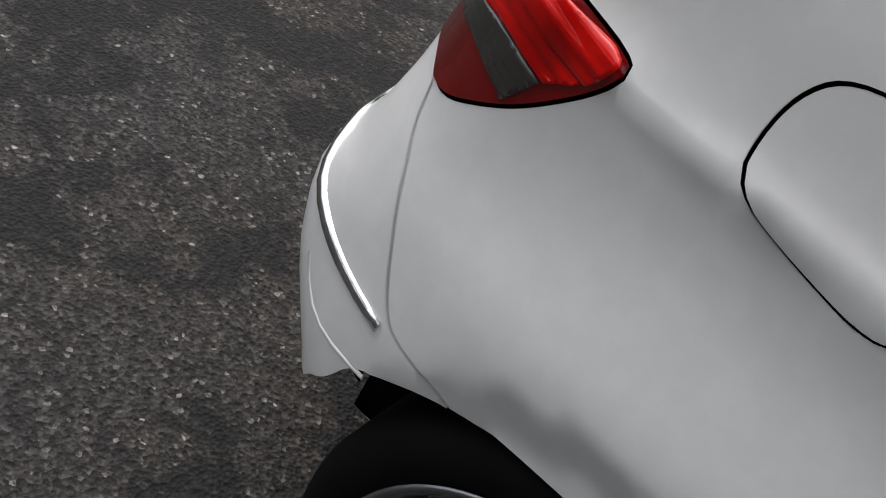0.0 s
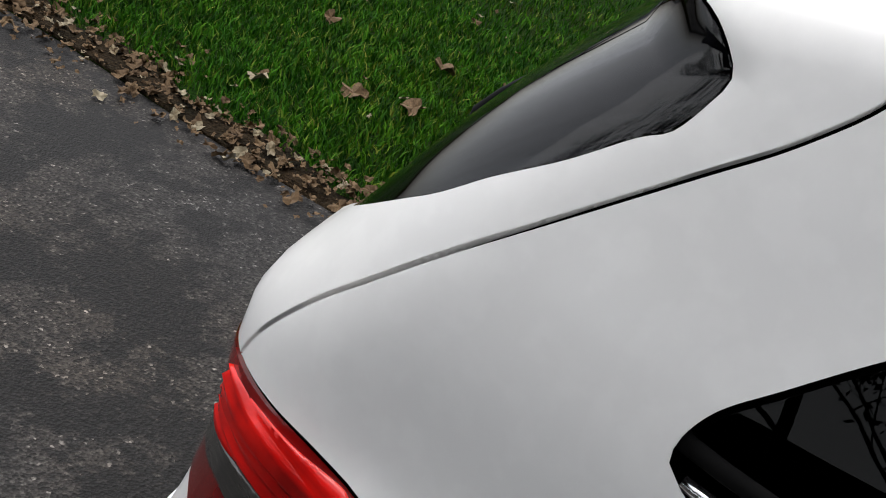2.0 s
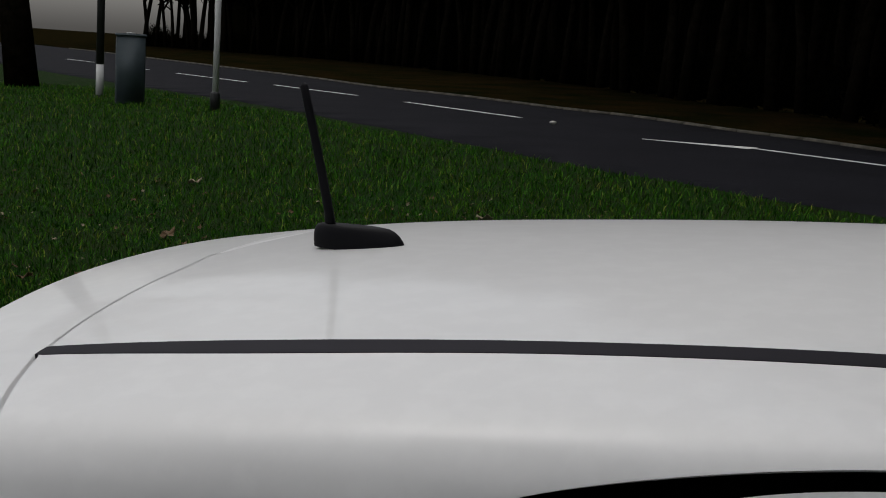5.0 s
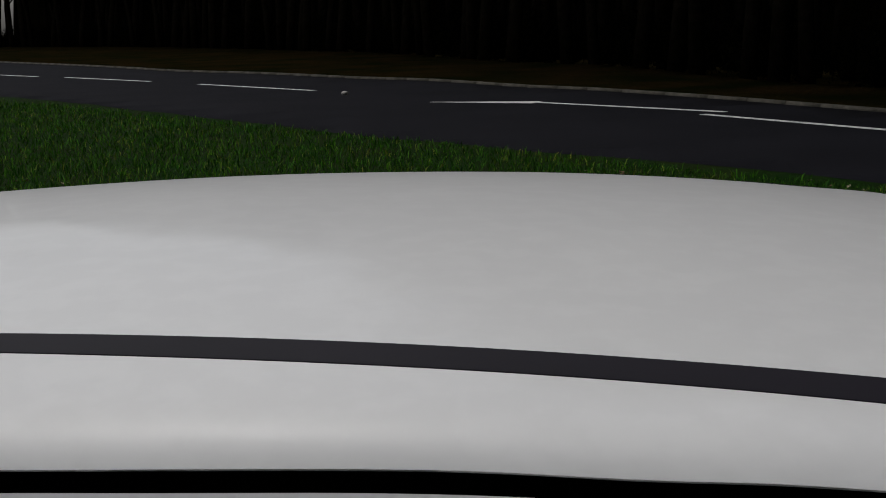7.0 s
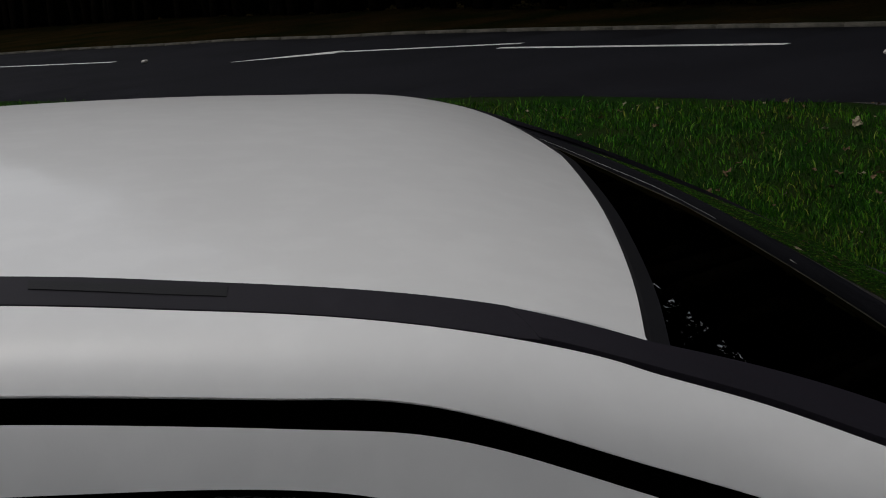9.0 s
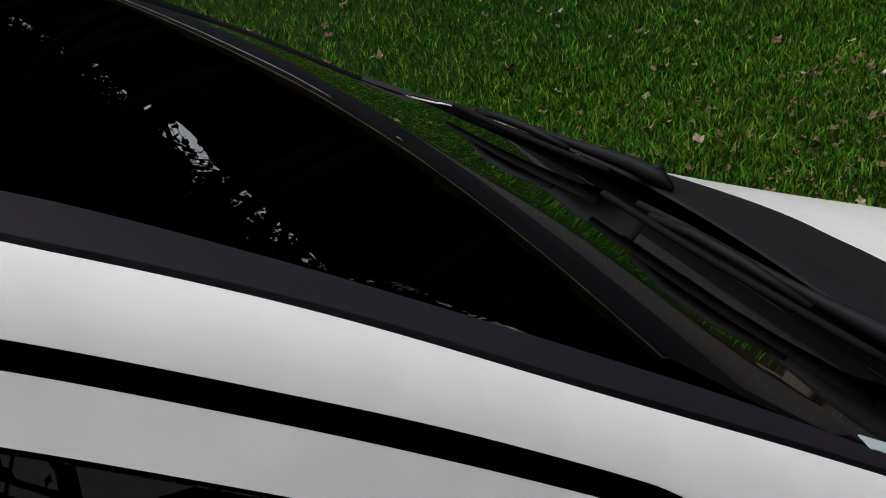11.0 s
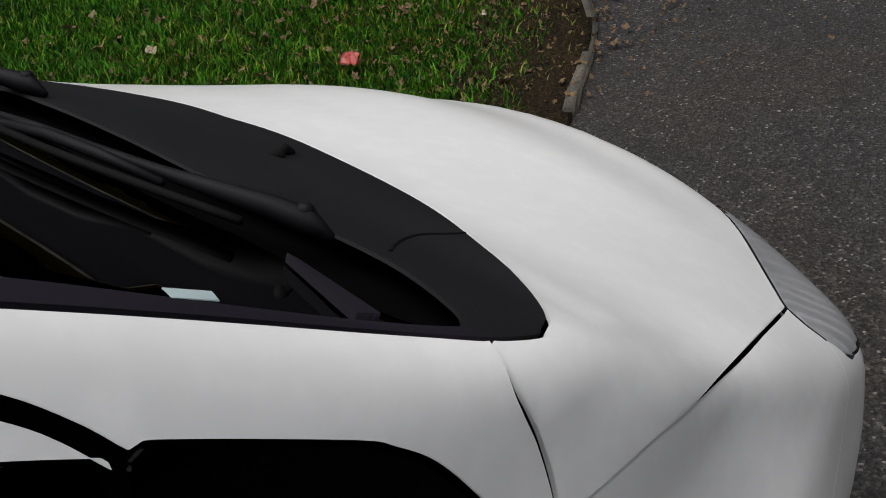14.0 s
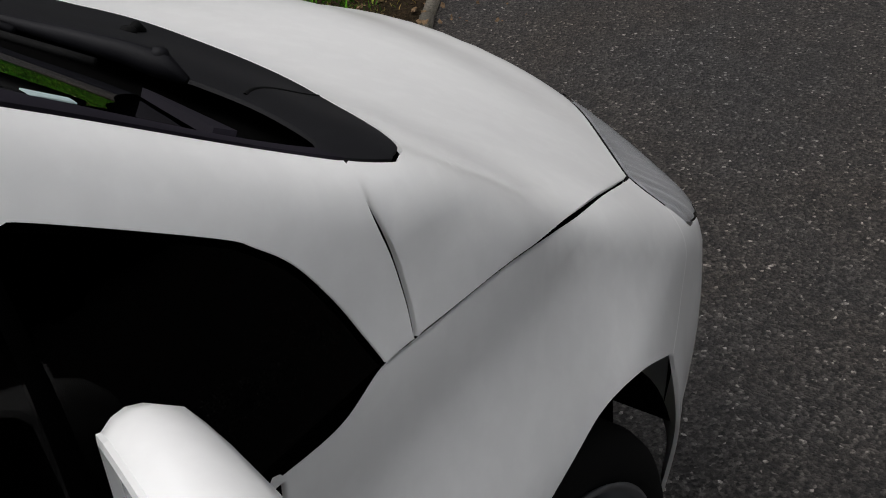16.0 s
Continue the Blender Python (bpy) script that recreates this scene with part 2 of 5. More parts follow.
stone_mat = shader("pale_stone", (0.55, 0.53, 0.49), 0.85, vary=0.3, scale=20)
sticker_mat = shader("pale_blue_sticker", (0.42, 0.52, 0.53), 0.6, vary=0.12, scale=25)

# ---- the car's outer skin: x from the rear bumper to the front, y across, z up ----
def curve(knots):
    kx = np.array([k[0] for k in knots], float); ky = np.array([k[1] for k in knots], float)
    d = np.gradient(ky, kx)
    def f(x):
        x = np.clip(np.asarray(x, float), kx[0], kx[-1])
        i = np.clip(np.searchsorted(kx, x) - 1, 0, len(kx) - 2)
        h = kx[i + 1] - kx[i]; t = (x - kx[i]) / h
        return ((2*t**3 - 3*t**2 + 1)*ky[i] + (t**3 - 2*t**2 + t)*h*d[i] + (3*t**2 - 2*t**3)*ky[i+1] + (t**3 - t**2)*h*d[i+1])
    return f
top_line = curve([(-0.2, 1.3698), (0.2, 1.4579), (0.55, 1.5235), (1, 1.5755), (1.6, 1.6125), (2.05, 1.6069), (2.3, 1.5879), (2.5, 1.5608), (2.75, 1.4597), (3, 1.3315), (3.3, 1.1640), (3.42, 1.1210), (3.6, 1.0227), (3.8, 0.9612), (4, 0.9007), (4.2, 0.8053), (4.36, 0.7610)])
crown = curve([(-0.2, 0.1039), (2, 0.1066), (2.4, 0.0894), (2.75, 0.0541), (3.2, 0.0577), (3.45, 0.0967), (3.6, 0.1268), (3.8, 0.2379), (4, 0.3643), (4.36, 0.4110)])
side_line = curve([(0, 0.7838), (0.2, 0.8150), (0.5, 0.8571), (0.6, 0.8570), (0.68, 0.8556), (0.76, 0.8436), (0.84, 0.8360), (0.9, 0.8360), (0.928, 0.8350), (0.945, 0.8335), (0.965, 0.8295), (1.1, 0.8102), (1.3, 0.7464), (1.5, 0.6721), (1.7, 0.6072)])
rear_line = curve([(0.1, 0.1477), (0.25, 0.0866), (0.4, 0.0289), (0.52, -0.0473), (0.6, -0.0514), (0.66, -0.0233), (0.72, -0.0059), (0.9, 0.0169), (1, 0.0117), (1.1, 0.0709), (1.25, 0.1559), (1.38, 0.2430), (1.44, 0.2630), (1.49, 0.2500), (1.56, 0.2360), (1.7, 0.2379)])
front_line = curve([(0.1, 4.1499), (0.25, 4.2910), (0.4, 4.3226), (0.55, 4.3372), (0.7, 4.3249), (0.9, 4.2703), (1.2, 3.9958)])
def smax(a, b, k):
    h = np.clip(.5 + .5*(a - b)/k, 0, 1)
    return b + (a - b)*h + k*h*(1 - h)
def half_width(x, z):
    w = side_line(z)
    w = w - 0.0964*np.clip((.7 - x)/.7, 0, 1.2)**2 - 0.1927*np.clip((x - 3.3)/.97, 0, 1.2)**2
    # the shoulder crease, sharpest at the tail lamp and gone before the front door
    w = w + .008*np.exp(-((z - .928)/.018)**2)*np.clip((2.4 - x)/1.2, 0, 1)
    for wx in (.565, 3.46):
        r = np.hypot(x - wx, z - .31)
        h = np.clip((.58 - r)/.20, 0, 1)
        w = w + .024*h*h*(3 - 2*h) - .35*np.clip(.372 - r, 0, .06)
    return w
def hollow(x, y, z):
    """The broad shallow hollow between the bonnet's flat top and the wing."""
    return .0125*np.exp(-((x - 3.645)/.115)**2 - ((y - .805 + .329*(x - 3.579))/.10)**2)*np.clip((z - .62)/.1, 0, 1)
def skin(p):
    x, y, z = p[..., 0], np.abs(p[..., 1]), p[..., 2]
    fs = (y - half_width(x, z))/1.03
    ft = (z - (top_line(x) - crown(x)*y*y))
    sl = (top_line(x + .01) - top_line(x - .01))/.02
    ft = ft/np.sqrt(1 + sl*sl)
    up = np.clip((z - 1.2)/.25, 0, 1)
    fr = (rear_line(z) + (0.1426 + 0.0500*up)*y*y - x)/1.1
    ff = (x - front_line(z) + 0.2920*y*y)/1.1
    f = smax(fs, ft, 0.0497)
    f = smax(f, fr, .12 - .02*np.clip((.66 - z)/.08, 0, 1) - 0.1196*np.clip((z - 1.38)/.06, 0, 1))
    f = smax(f, ff, .10) + hollow(x, y, z)
    return np.maximum(f, .16 - z)
def normal(p, h=2e-3):
    e = np.eye(3)*h
    g = np.stack([skin(p + e[k]) - skin(p - e[k]) for k in range(3)], -1)
    return g/np.linalg.norm(g, axis=-1, keepdims=True)

# ---- building helpers ----
from mathutils.geometry import delaunay_2d_cdt


def mesh_object(name, verts, faces, mat, parent=None, label="", normals=None, smooth=True):
    me = bpy.data.meshes.new(name)
    me.from_pydata([tuple(v) for v in verts], [], [tuple(int(i) for i in f) for f in faces])
    me.materials.append(mat)
    if smooth:
        me.polygons.foreach_set("use_smooth", [True] * len(me.polygons))
    if normals is not None:
        me.normals_split_custom_set_from_vertices([tuple(v) for v in normals])
    me.update()
    ob = new(name, me)
    if parent:
        ob.parent = parent
    if label:
        tagged(ob, label=label)
    return ob


def part(name, bm, mat, parent, label="", smooth=True):
    """Links a bmesh as one mesh object under a thing or a part."""
    me = bpy.data.meshes.new(name)
    bm.to_mesh(me)
    bm.free()
    me.materials.append(mat)
    if smooth:
        me.polygons.foreach_set("use_smooth", [True] * len(me.polygons))
    ob = new(name, me)
    if parent:
        ob.parent = parent
    if label:
        tagged(ob, label=label)
    return ob


def thing(name, label, category, group="", kind="", at=None):
    ob = new(name)
    ob.empty_display_size = 0.1
    if at is not None:
        ob.matrix_basis = at
    return tagged(ob, label, category, group, kind)


def spline(pts, gap=0.012):
    """A smooth line through points, with samples about gap apart."""
    p = np.array(pts, float)
    if len(p) == 2:
        n = max(2, int(np.linalg.norm(p[1] - p[0]) / gap))
        return p[0] + (p[1] - p[0]) * np.linspace(0, 1, n + 1)[:, None]
    out = []
    q = np.vstack([2 * p[0] - p[1], p, 2 * p[-1] - p[-2]])
    for i in range(1, len(q) - 2):
        a, b, c, d = q[i - 1], q[i], q[i + 1], q[i + 2]
        n = max(1, int(np.linalg.norm(c - b) / gap))
        t = (np.arange(n) / n)[:, None]
        out.append(0.5 * (2 * b + (c - a) * t + (2 * a - 5 * b + 4 * c - d) * t**2 + (3 * b - a - 3 * c + d) * t**3))
    return np.vstack([*out, p[-1:]])


def out_to_skin(o, d, far=3.2):
    """Where rays from inside the car leave its skin."""
    a, b = np.zeros(len(o)), np.zeros(len(o))
    open_ = np.ones(len(o), bool)
    for s in np.arange(0.02, far, 0.02):
        inside = skin(o + s * d) < 0
        a = np.where(open_ & inside, s, a)
        hit = open_ & ~inside
        b = np.where(hit, s, b)
        open_ &= inside
        if not open_.any():
            break
    for _ in range(22):
        m = (a + b) / 2
        inside = skin(o + m[:, None] * d) < 0
        a, b = np.where(inside, m, a), np.where(inside, b, m)
    return o + ((a + b) / 2)[:, None] * d


class Round:
    """Maps the skin to a plane by rays from a centre, spread round a main direction."""

    def __init__(self, centre, ahead):
        self.c = np.array(centre, float)
        self.f = np.array(ahead, float) / np.linalg.norm(ahead)
        side = np.cross(self.f, (0, 0, 1)) if abs(self.f[2]) < 0.9 else np.array([1.0, 0, 0])
        side = side - self.f * (side @ self.f)
        self.r = side / np.linalg.norm(side)
        self.u = np.cross(self.r, self.f)

    def flat(self, p):
        d = p - self.c
        d = d / np.linalg.norm(d, axis=1, keepdims=True)
        x, y, z = d @ self.r, d @ self.u, d @ self.f
        a = np.arctan2(np.hypot(x, y), z) / np.maximum(np.hypot(x, y), 1e-9)
        return np.stack([x * a, y * a], 1)

    def lift(self, w):
        a = np.maximum(np.hypot(w[:, 0], w[:, 1]), 1e-9)
        s = (np.sin(a) / a)[:, None]
        d = s * w[:, :1] * self.r + s * w[:, 1:] * self.u + np.cos(a)[:, None] * self.f
        return out_to_skin(np.repeat(self.c[None], len(w), 0), d)


class Along:
    """Maps the skin to a plane by rays from the car's long axis."""

    def __init__(self, height=0.5):
        self.h = height

    def flat(self, p):
        return np.stack([p[:, 0], 0.7 * np.arctan2(-p[:, 1], p[:, 2] - self.h)], 1)

    def lift(self, w):
        a = w[:, 1] / 0.7
        zero = 0 * a
        return out_to_skin(np.stack([w[:, 0], zero, zero + self.h], 1), np.stack([zero, -np.sin(a), np.cos(a)], 1))


def to_skin(p):
    """Moves points onto the skin."""
    for _ in range(4):
        p = p - skin(p)[:, None] * normal(p)
    return p


def in_polygon(q, poly):
    x, y = q[:, 0], q[:, 1]
    inside = np.zeros(len(q), bool)
    x0, y0 = poly[:, 0], poly[:, 1]
    x1, y1 = np.roll(x0, -1), np.roll(y0, -1)
    for a, b, c, d in zip(x0, y0, x1, y1):
        if b != d:
            inside ^= ((b > y) != (d > y)) & (x < (c - a) * (y - b) / (d - b) + a)
    return inside


def area(w):
    return 0.5 * np.sum(w[:, 0] * np.roll(w[:, 1], -1) - np.roll(w[:, 0], -1) * w[:, 1])


def outline(segments, how, gap):
    """A closed line on the skin, drawn in by gap."""
    line = to_skin(np.vstack([spline(s, 0.008)[:-1] for s in segments]))
    w = how.flat(line)
    p = how.lift(w)
    if area(w) < 0:
        p = p[::-1]
    n = normal(p)
    along = np.roll(p, -1, 0) - np.roll(p, 1, 0)
    w2 = how.flat(p)
    inward = np.cross(n, along)
    inward /= np.maximum(np.linalg.norm(inward, axis=1, keepdims=True), 1e-9)
    test = how.flat(p + 1e-3 * inward)
    tangent = np.roll(w2, -1, 0) - np.roll(w2, 1, 0)
    left = tangent[:, 0] * (test - w2)[:, 1] - tangent[:, 1] * (test - w2)[:, 0]
    if np.median(left) < 0:
        inward = -inward
    q = p + gap * inward
    keep = [0]
    for i in range(1, len(q)):
        if np.linalg.norm(q[i] - q[keep[-1]]) > 0.003:
            keep.append(i)
    return how.flat(q[keep])


def panel(name, segments, how, mat, parent, label="", gap=0.0026, depth=0.006, step=0.03, lift=0.0, holes=(), mirror=False, ripple=None):
    """A sheet of the car's skin inside a closed line, with turned-in edges. mirror: a second one on the other side."""
    edge = outline(segments, how, gap)
    rings = [edge]
    for h in holes:
        rings.append(outline(h, how, -gap))
    lo, hi = edge.min(0), edge.max(0)
    mid = how.lift((lo + hi)[None] / 2)[0]
    metre = np.linalg.norm(how.lift((lo + hi)[None] / 2 + [[0.01, 0]])[0] - mid) / 0.01
    metre2 = np.linalg.norm(how.lift((lo + hi)[None] / 2 + [[0, 0.01]])[0] - mid) / 0.01
    gx, gy = np.meshgrid(np.arange(lo[0], hi[0], step / metre), np.arange(lo[1], hi[1], step / metre2))
    gx = gx + (np.arange(gx.shape[0]) % 2)[:, None] * step / metre / 2
    grid = np.stack([gx.ravel(), gy.ravel()], 1)
    ok = in_polygon(grid, edge)
    for h in rings[1:]:
        ok &= ~in_polygon(grid, h)
    grid = grid[ok]
    # keep grid points off the outline
    allring = np.vstack(rings)
    far = np.array([np.min(((allring - g) * (metre, metre2)) ** 2 @ np.ones(2)) > (0.35 * step) ** 2 for g in grid]) if len(grid) else np.zeros(0, bool)
    grid = grid[far] if len(grid) else grid
    verts, edges = [], []
    for r in rings:
        k = len(verts)
        verts += [Vector(v) for v in r]
        edges += [(k + i, k + (i + 1) % len(r)) for i in range(len(r))]
    rim = len(verts)
    verts += [Vector(v) for v in grid]
    cv, ce, cf, ov, oe, of = delaunay_2d_cdt(verts, edges, [], 1, 1e-7, True)
    w = np.array([tuple(v) for v in cv])
    tri = np.array([f for f in cf if len(f) == 3])
    cen = w[tri].mean(1)
    ok = in_polygon(cen, edge)
    for h in rings[1:]:
        ok &= ~in_polygon(cen, h)
    tri = tri[ok]
    p = how.lift(w)
    n = normal(p)
    p = p + lift * n
    if ripple is not None:
        p = p + n * ripple(p)[:, None]
    flip = np.einsum("ij,ij->i", np.cross(p[tri[:, 1]] - p[tri[:, 0]], p[tri[:, 2]] - p[tri[:, 0]]), n[tri[:, 0]]) < 0
    tri[flip] = tri[flip][:, ::-1]
    count = {}
    for a, b, c in tri:
        for e in ((a, b), (b, c), (c, a)):
            count[e] = count.get(e, 0) + 1
    border = [e for e in count if (e[1], e[0]) not in count]
    ids = sorted({i for e in border for i in e})
    low = {i: len(p) + k for k, i in enumerate(ids)}
    vv = np.vstack([p, p[ids] - depth * n[ids]])
    nn = np.vstack([n, n[ids]])
    faces = [tuple(t) for t in tri] + [(b, a, low[a], low[b]) for a, b in border]
    ob = mesh_object(name, vv, faces, mat, parent, label, None if ripple is not None else nn)
    if mirror:
        vm, nm = vv * (1, -1, 1), nn * (1, -1, 1)
        mesh_object(name, vm, [f[::-1] for f in faces], mat, parent, label, None if ripple is not None else nm)
    return ob


def ribbon(name, pts, width, thick, mat, parent, label="", lift=0.003, mirror=False, how=None, across=None):
    """A moulding that follows a line on the skin: width along the skin, thick off it, with rounded edges."""
    how = how or Along()
    line = to_skin(spline(pts, 0.02))
    n = normal(line)
    t = np.gradient(line, axis=0)
    side = np.cross(n, t)
    side /= np.linalg.norm(side, axis=1, keepdims=True)
    wide = np.broadcast_to(np.asarray(width, float), (len(line),)) if np.ndim(width) == 0 else np.interp(np.linspace(0, 1, len(line)), np.linspace(0, 1, len(width)), width)
    prof = [(-0.5, -1.2), (-0.5, 0.35), (-0.36, 0.85), (0, 1.0), (0.36, 0.85), (0.5, 0.35), (0.5, -1.2)]
    vv, faces, m = [], [], len(prof)
    for i in range(len(line)):
        for a, h in prof:
            vv.append(line[i] + side[i] * a * wide[i] + n[i] * (lift - thick + thick * h))
    for i in range(len(line) - 1):
        for k in range(m - 1):
            a = i * m + k
            faces.append((a, a + 1, a + m + 1, a + m))
    faces.append(tuple(range(m)))
    faces.append(tuple(range((len(line) - 1) * m, len(line) * m))[::-1])
    vv = np.array(vv)
    ob = mesh_object(name, vv, faces, mat, parent, label)
    if mirror:
        mesh_object(name, vv * (1, -1, 1), [f[::-1] for f in faces], mat, parent, label)
    return ob


def tube(bm, pts, radii, sides=8):
    """A tapered tube along points, closed at both ends."""
    pts = [Vector(p) for p in pts]
    rings = []
    for i, p in enumerate(pts):
        t = (pts[min(i + 1, len(pts) - 1)] - pts[max(i - 1, 0)]).normalized()
        a = t.orthogonal().normalized()
        b = t.cross(a)
        r = radii[i] if hasattr(radii, "__len__") else radii
        rings.append([bm.verts.new(p + r * (math.cos(2 * math.pi * k / sides) * a + math.sin(2 * math.pi * k / sides) * b)) for k in range(sides)])
    for u, v in zip(rings, rings[1:]):
        # match the nearest corner so that the tube does not twist
        s = min(range(sides), key=lambda k: sum((u[j].co - v[(j + k) % sides].co).length_squared for j in range(sides)))
        for k in range(sides):
            bm.faces.new((u[k], u[(k + 1) % sides], v[(k + 1 + s) % sides], v[(k + s) % sides]))
    bm.faces.new(rings[0][::-1])
    bm.faces.new(rings[-1])


def lathe(profile, sides=48, axis="y"):
    """A bmesh turned round the y axis from (radius, offset) pairs."""
    bm = bmesh.new()
    rings = []
    for r, o in profile:
        rings.append([bm.verts.new((r * math.cos(2 * math.pi * k / sides), o, r * math.sin(2 * math.pi * k / sides))) for k in range(sides)])
    for u, v in zip(rings, rings[1:]):
        for k in range(sides):
            bm.faces.new((u[k], v[k], v[(k + 1) % sides], u[(k + 1) % sides]))
    return bm


def solid(bm, outline2, z0, z1, m=None):
    """A prism from a 2D outline between two heights."""
    m = m or Matrix()
    lo = [bm.verts.new(m @ Vector((x, y, z0))) for x, y in outline2]
    hi = [bm.verts.new(m @ Vector((x, y, z1))) for x, y in outline2]
    n = len(lo)
    bm.faces.new(lo[::-1])
    bm.faces.new(hi)
    for k in range(n):
        bm.faces.new((lo[k], lo[(k + 1) % n], hi[(k + 1) % n], hi[k]))


# ---- the ground ----
GRASS_EDGE = [(-40.42, 9.83), (-20.18, 5.22), (-8.15, 2.70), (-4.00, 1.98), (-2.26, 1.81), (-1.65, 1.72), (-1.11, 1.66), (-0.49, 1.62), (0.94, 1.54), (3.10, 1.20), (4.80, 0.95), (5.39, 0.95), (5.66, 1.06), (5.89, 1.22), (6.17, 1.38), (6.47, 1.59), (6.82, 1.92), (7.02, 2.20), (7.19, 2.52), (7.35, 2.98), (7.80, 4.50), (7.24, 6.55), (6.63, 8.87)]
ROAD_NEAR = [(-61.48, 81.26), (-41.51, 59.84), (-24.34, 41.65), (-10.44, 28.01), (-6.16, 23.20), (-2.94, 19.49), (-0.72, 16.85), (1.03, 15.00), (2.76, 13.40), (4.76, 11.35), (6.63, 8.87), (8.71, 5.96), (10.93, 2.16), (13.25, -2.86), (15.18, -8.99), (16.38, -19.99)]
ROAD_FAR = [(-62.59, 102.49), (-42.07, 79.47), (-31.57, 67.19), (-16.69, 49.81), (-10.83, 42.26), (-6.75, 38.17), (-2.81, 33.38), (-0.66, 31.26), (1.95, 27.34), (3.31, 25.79), (5.46, 22.44), (6.96, 19.72), (7.71, 18.37), (9.29, 15.37), (11.97, 10.34), (15.54, 4.35), (18.26, -1.86), (20.29, -8.88), (21.48, -19.99)]
WOOD_EDGE = [(-63.37, 122.34), (-47.04, 106.74), (-28.67, 89.16), (-17.34, 74.46), (-12.06, 66.61), (-4.86, 55.32), (1.18, 41.54), (4.43, 36.16), (7.63, 25.75), (10.99, 19.46), (14.77, 12.84), (18.63, 5.67), (22.28, -2.87), (25.31, -13.89), (25.98, -19.99)]


def rise(x, y):
    """The ground climbs gently from the parking bay towards the road and the wood."""
    t = np.clip((np.asarray(y, float) - 3.5) / 5.0, 0, 1)
    return np.clip(0.0229 * np.asarray(x, float) + 0.0143 * np.asarray(y, float), 0, 0.9) * t * t * (3 - 2 * t)


def lifted(bm):
    """Lets a thing built on level ground follow the slope."""
    for v in bm.verts:
        v.co.z += float(rise(v.co.x, v.co.y))
    return bm


def line2(pts, gap):
    return spline([(x, y, 0) for x, y in pts], gap)[:, :2]


def sheet(name, loop, z, mat, label, category, cell=0.5, relief=0.0, thick=0.06):
    """A level sheet inside a loop, finely cut, with a little relief and a real edge."""
    loop = np.array(loop)
    lo, hi = loop.min(0), loop.max(0)
    gx, gy = np.meshgrid(np.arange(lo[0], hi[0], cell), np.arange(lo[1], hi[1], cell))
    grid = np.stack([gx.ravel(), gy.ravel()], 1)
    grid = grid[in_polygon(grid, loop)]
    n = len(loop)
    verts = [Vector(v) for v in loop] + [Vector(v) for v in grid]
    cv, ce, cf, *_ = delaunay_2d_cdt(verts, [(i, (i + 1) % n) for i in range(n)], [], 1, 1e-6, True)
    w = np.array([tuple(v) for v in cv])
    tri = np.array([f for f in cf if len(f) == 3])
    tri = tri[in_polygon(w[tri].mean(1), loop)]
    a, b, c = (w[tri[:, k]] for k in range(3))
    flip = (b - a)[:, 0] * (c - a)[:, 1] - (b - a)[:, 1] * (c - a)[:, 0] < 0
    tri[flip] = tri[flip][:, ::-1]
    zz = np.array([z + relief * noise.noise((x * 0.7, y * 0.7, 3.1)) for x, y in w]) + rise(w[:, 0], w[:, 1])
    count = {(a, b) for t in tri for a, b in ((t[0], t[1]), (t[1], t[2]), (t[2], t[0]))}
    border = [e for e in count if (e[1], e[0]) not in count]
    ids = sorted({i for e in border for i in e})
    low = {i: len(w) + k for k, i in enumerate(ids)}
    vv = np.vstack([np.column_stack([w, zz]), np.column_stack([w[ids], zz[ids] - thick])])
    faces = [tuple(t) for t in tri] + [(b, a, low[a], low[b]) for a, b in border]
    return tagged(mesh_object(name, vv, faces, mat), label, category, kind="structure")


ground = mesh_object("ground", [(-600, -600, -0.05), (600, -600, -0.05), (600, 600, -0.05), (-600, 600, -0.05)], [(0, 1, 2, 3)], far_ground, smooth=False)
tagged(ground, "dark earth and rough grass reaching the horizon", "ground", kind="structure")

near, farl = line2(ROAD_NEAR, 0.5), line2(ROAD_FAR, 0.5)
edge_line = line2(GRASS_EDGE, 0.12)
road = sheet("road", np.vstack([near, farl[::-1]]), -0.012, road_mat, "grey asphalt road bending past the verge", "road", 1.5)
k = int(np.argmin(np.hypot(*(near - GRASS_EDGE[-1]).T)))
verge = sheet("verge", np.vstack([edge_line, near[:k][::-1]]), 0.0, turf, "green mown grass verge with fallen leaves", "verge", 0.22, 0.03, 0.09)
sheet("pavement", np.vstack([edge_line, near[k + 1:], [(16.0, -24), (-40, -24)]]), 0.0, asphalt, "worn stained asphalt of the parking bay", "asphalt", 0.8, 0.0, 0.05)
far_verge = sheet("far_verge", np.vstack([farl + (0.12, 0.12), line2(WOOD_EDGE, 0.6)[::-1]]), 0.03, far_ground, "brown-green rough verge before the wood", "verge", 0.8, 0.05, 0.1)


def strip_mark(name, a, b, w0, w1, label):
    a, b = np.array(a), np.array(b)
    t = (b - a) / np.linalg.norm(b - a)
    s = np.array([-t[1], t[0]])
    bm = bmesh.new()
    solid(bm, [tuple(a + s * w0 / 2), tuple(a - s * w0 / 2), tuple(b - s * w1 / 2), tuple(b + s * w1 / 2)], -0.011, -0.007)
    return tagged(part(name, lifted(bm), white_line, None, smooth=False), label, "marking", "road markings", "structure")


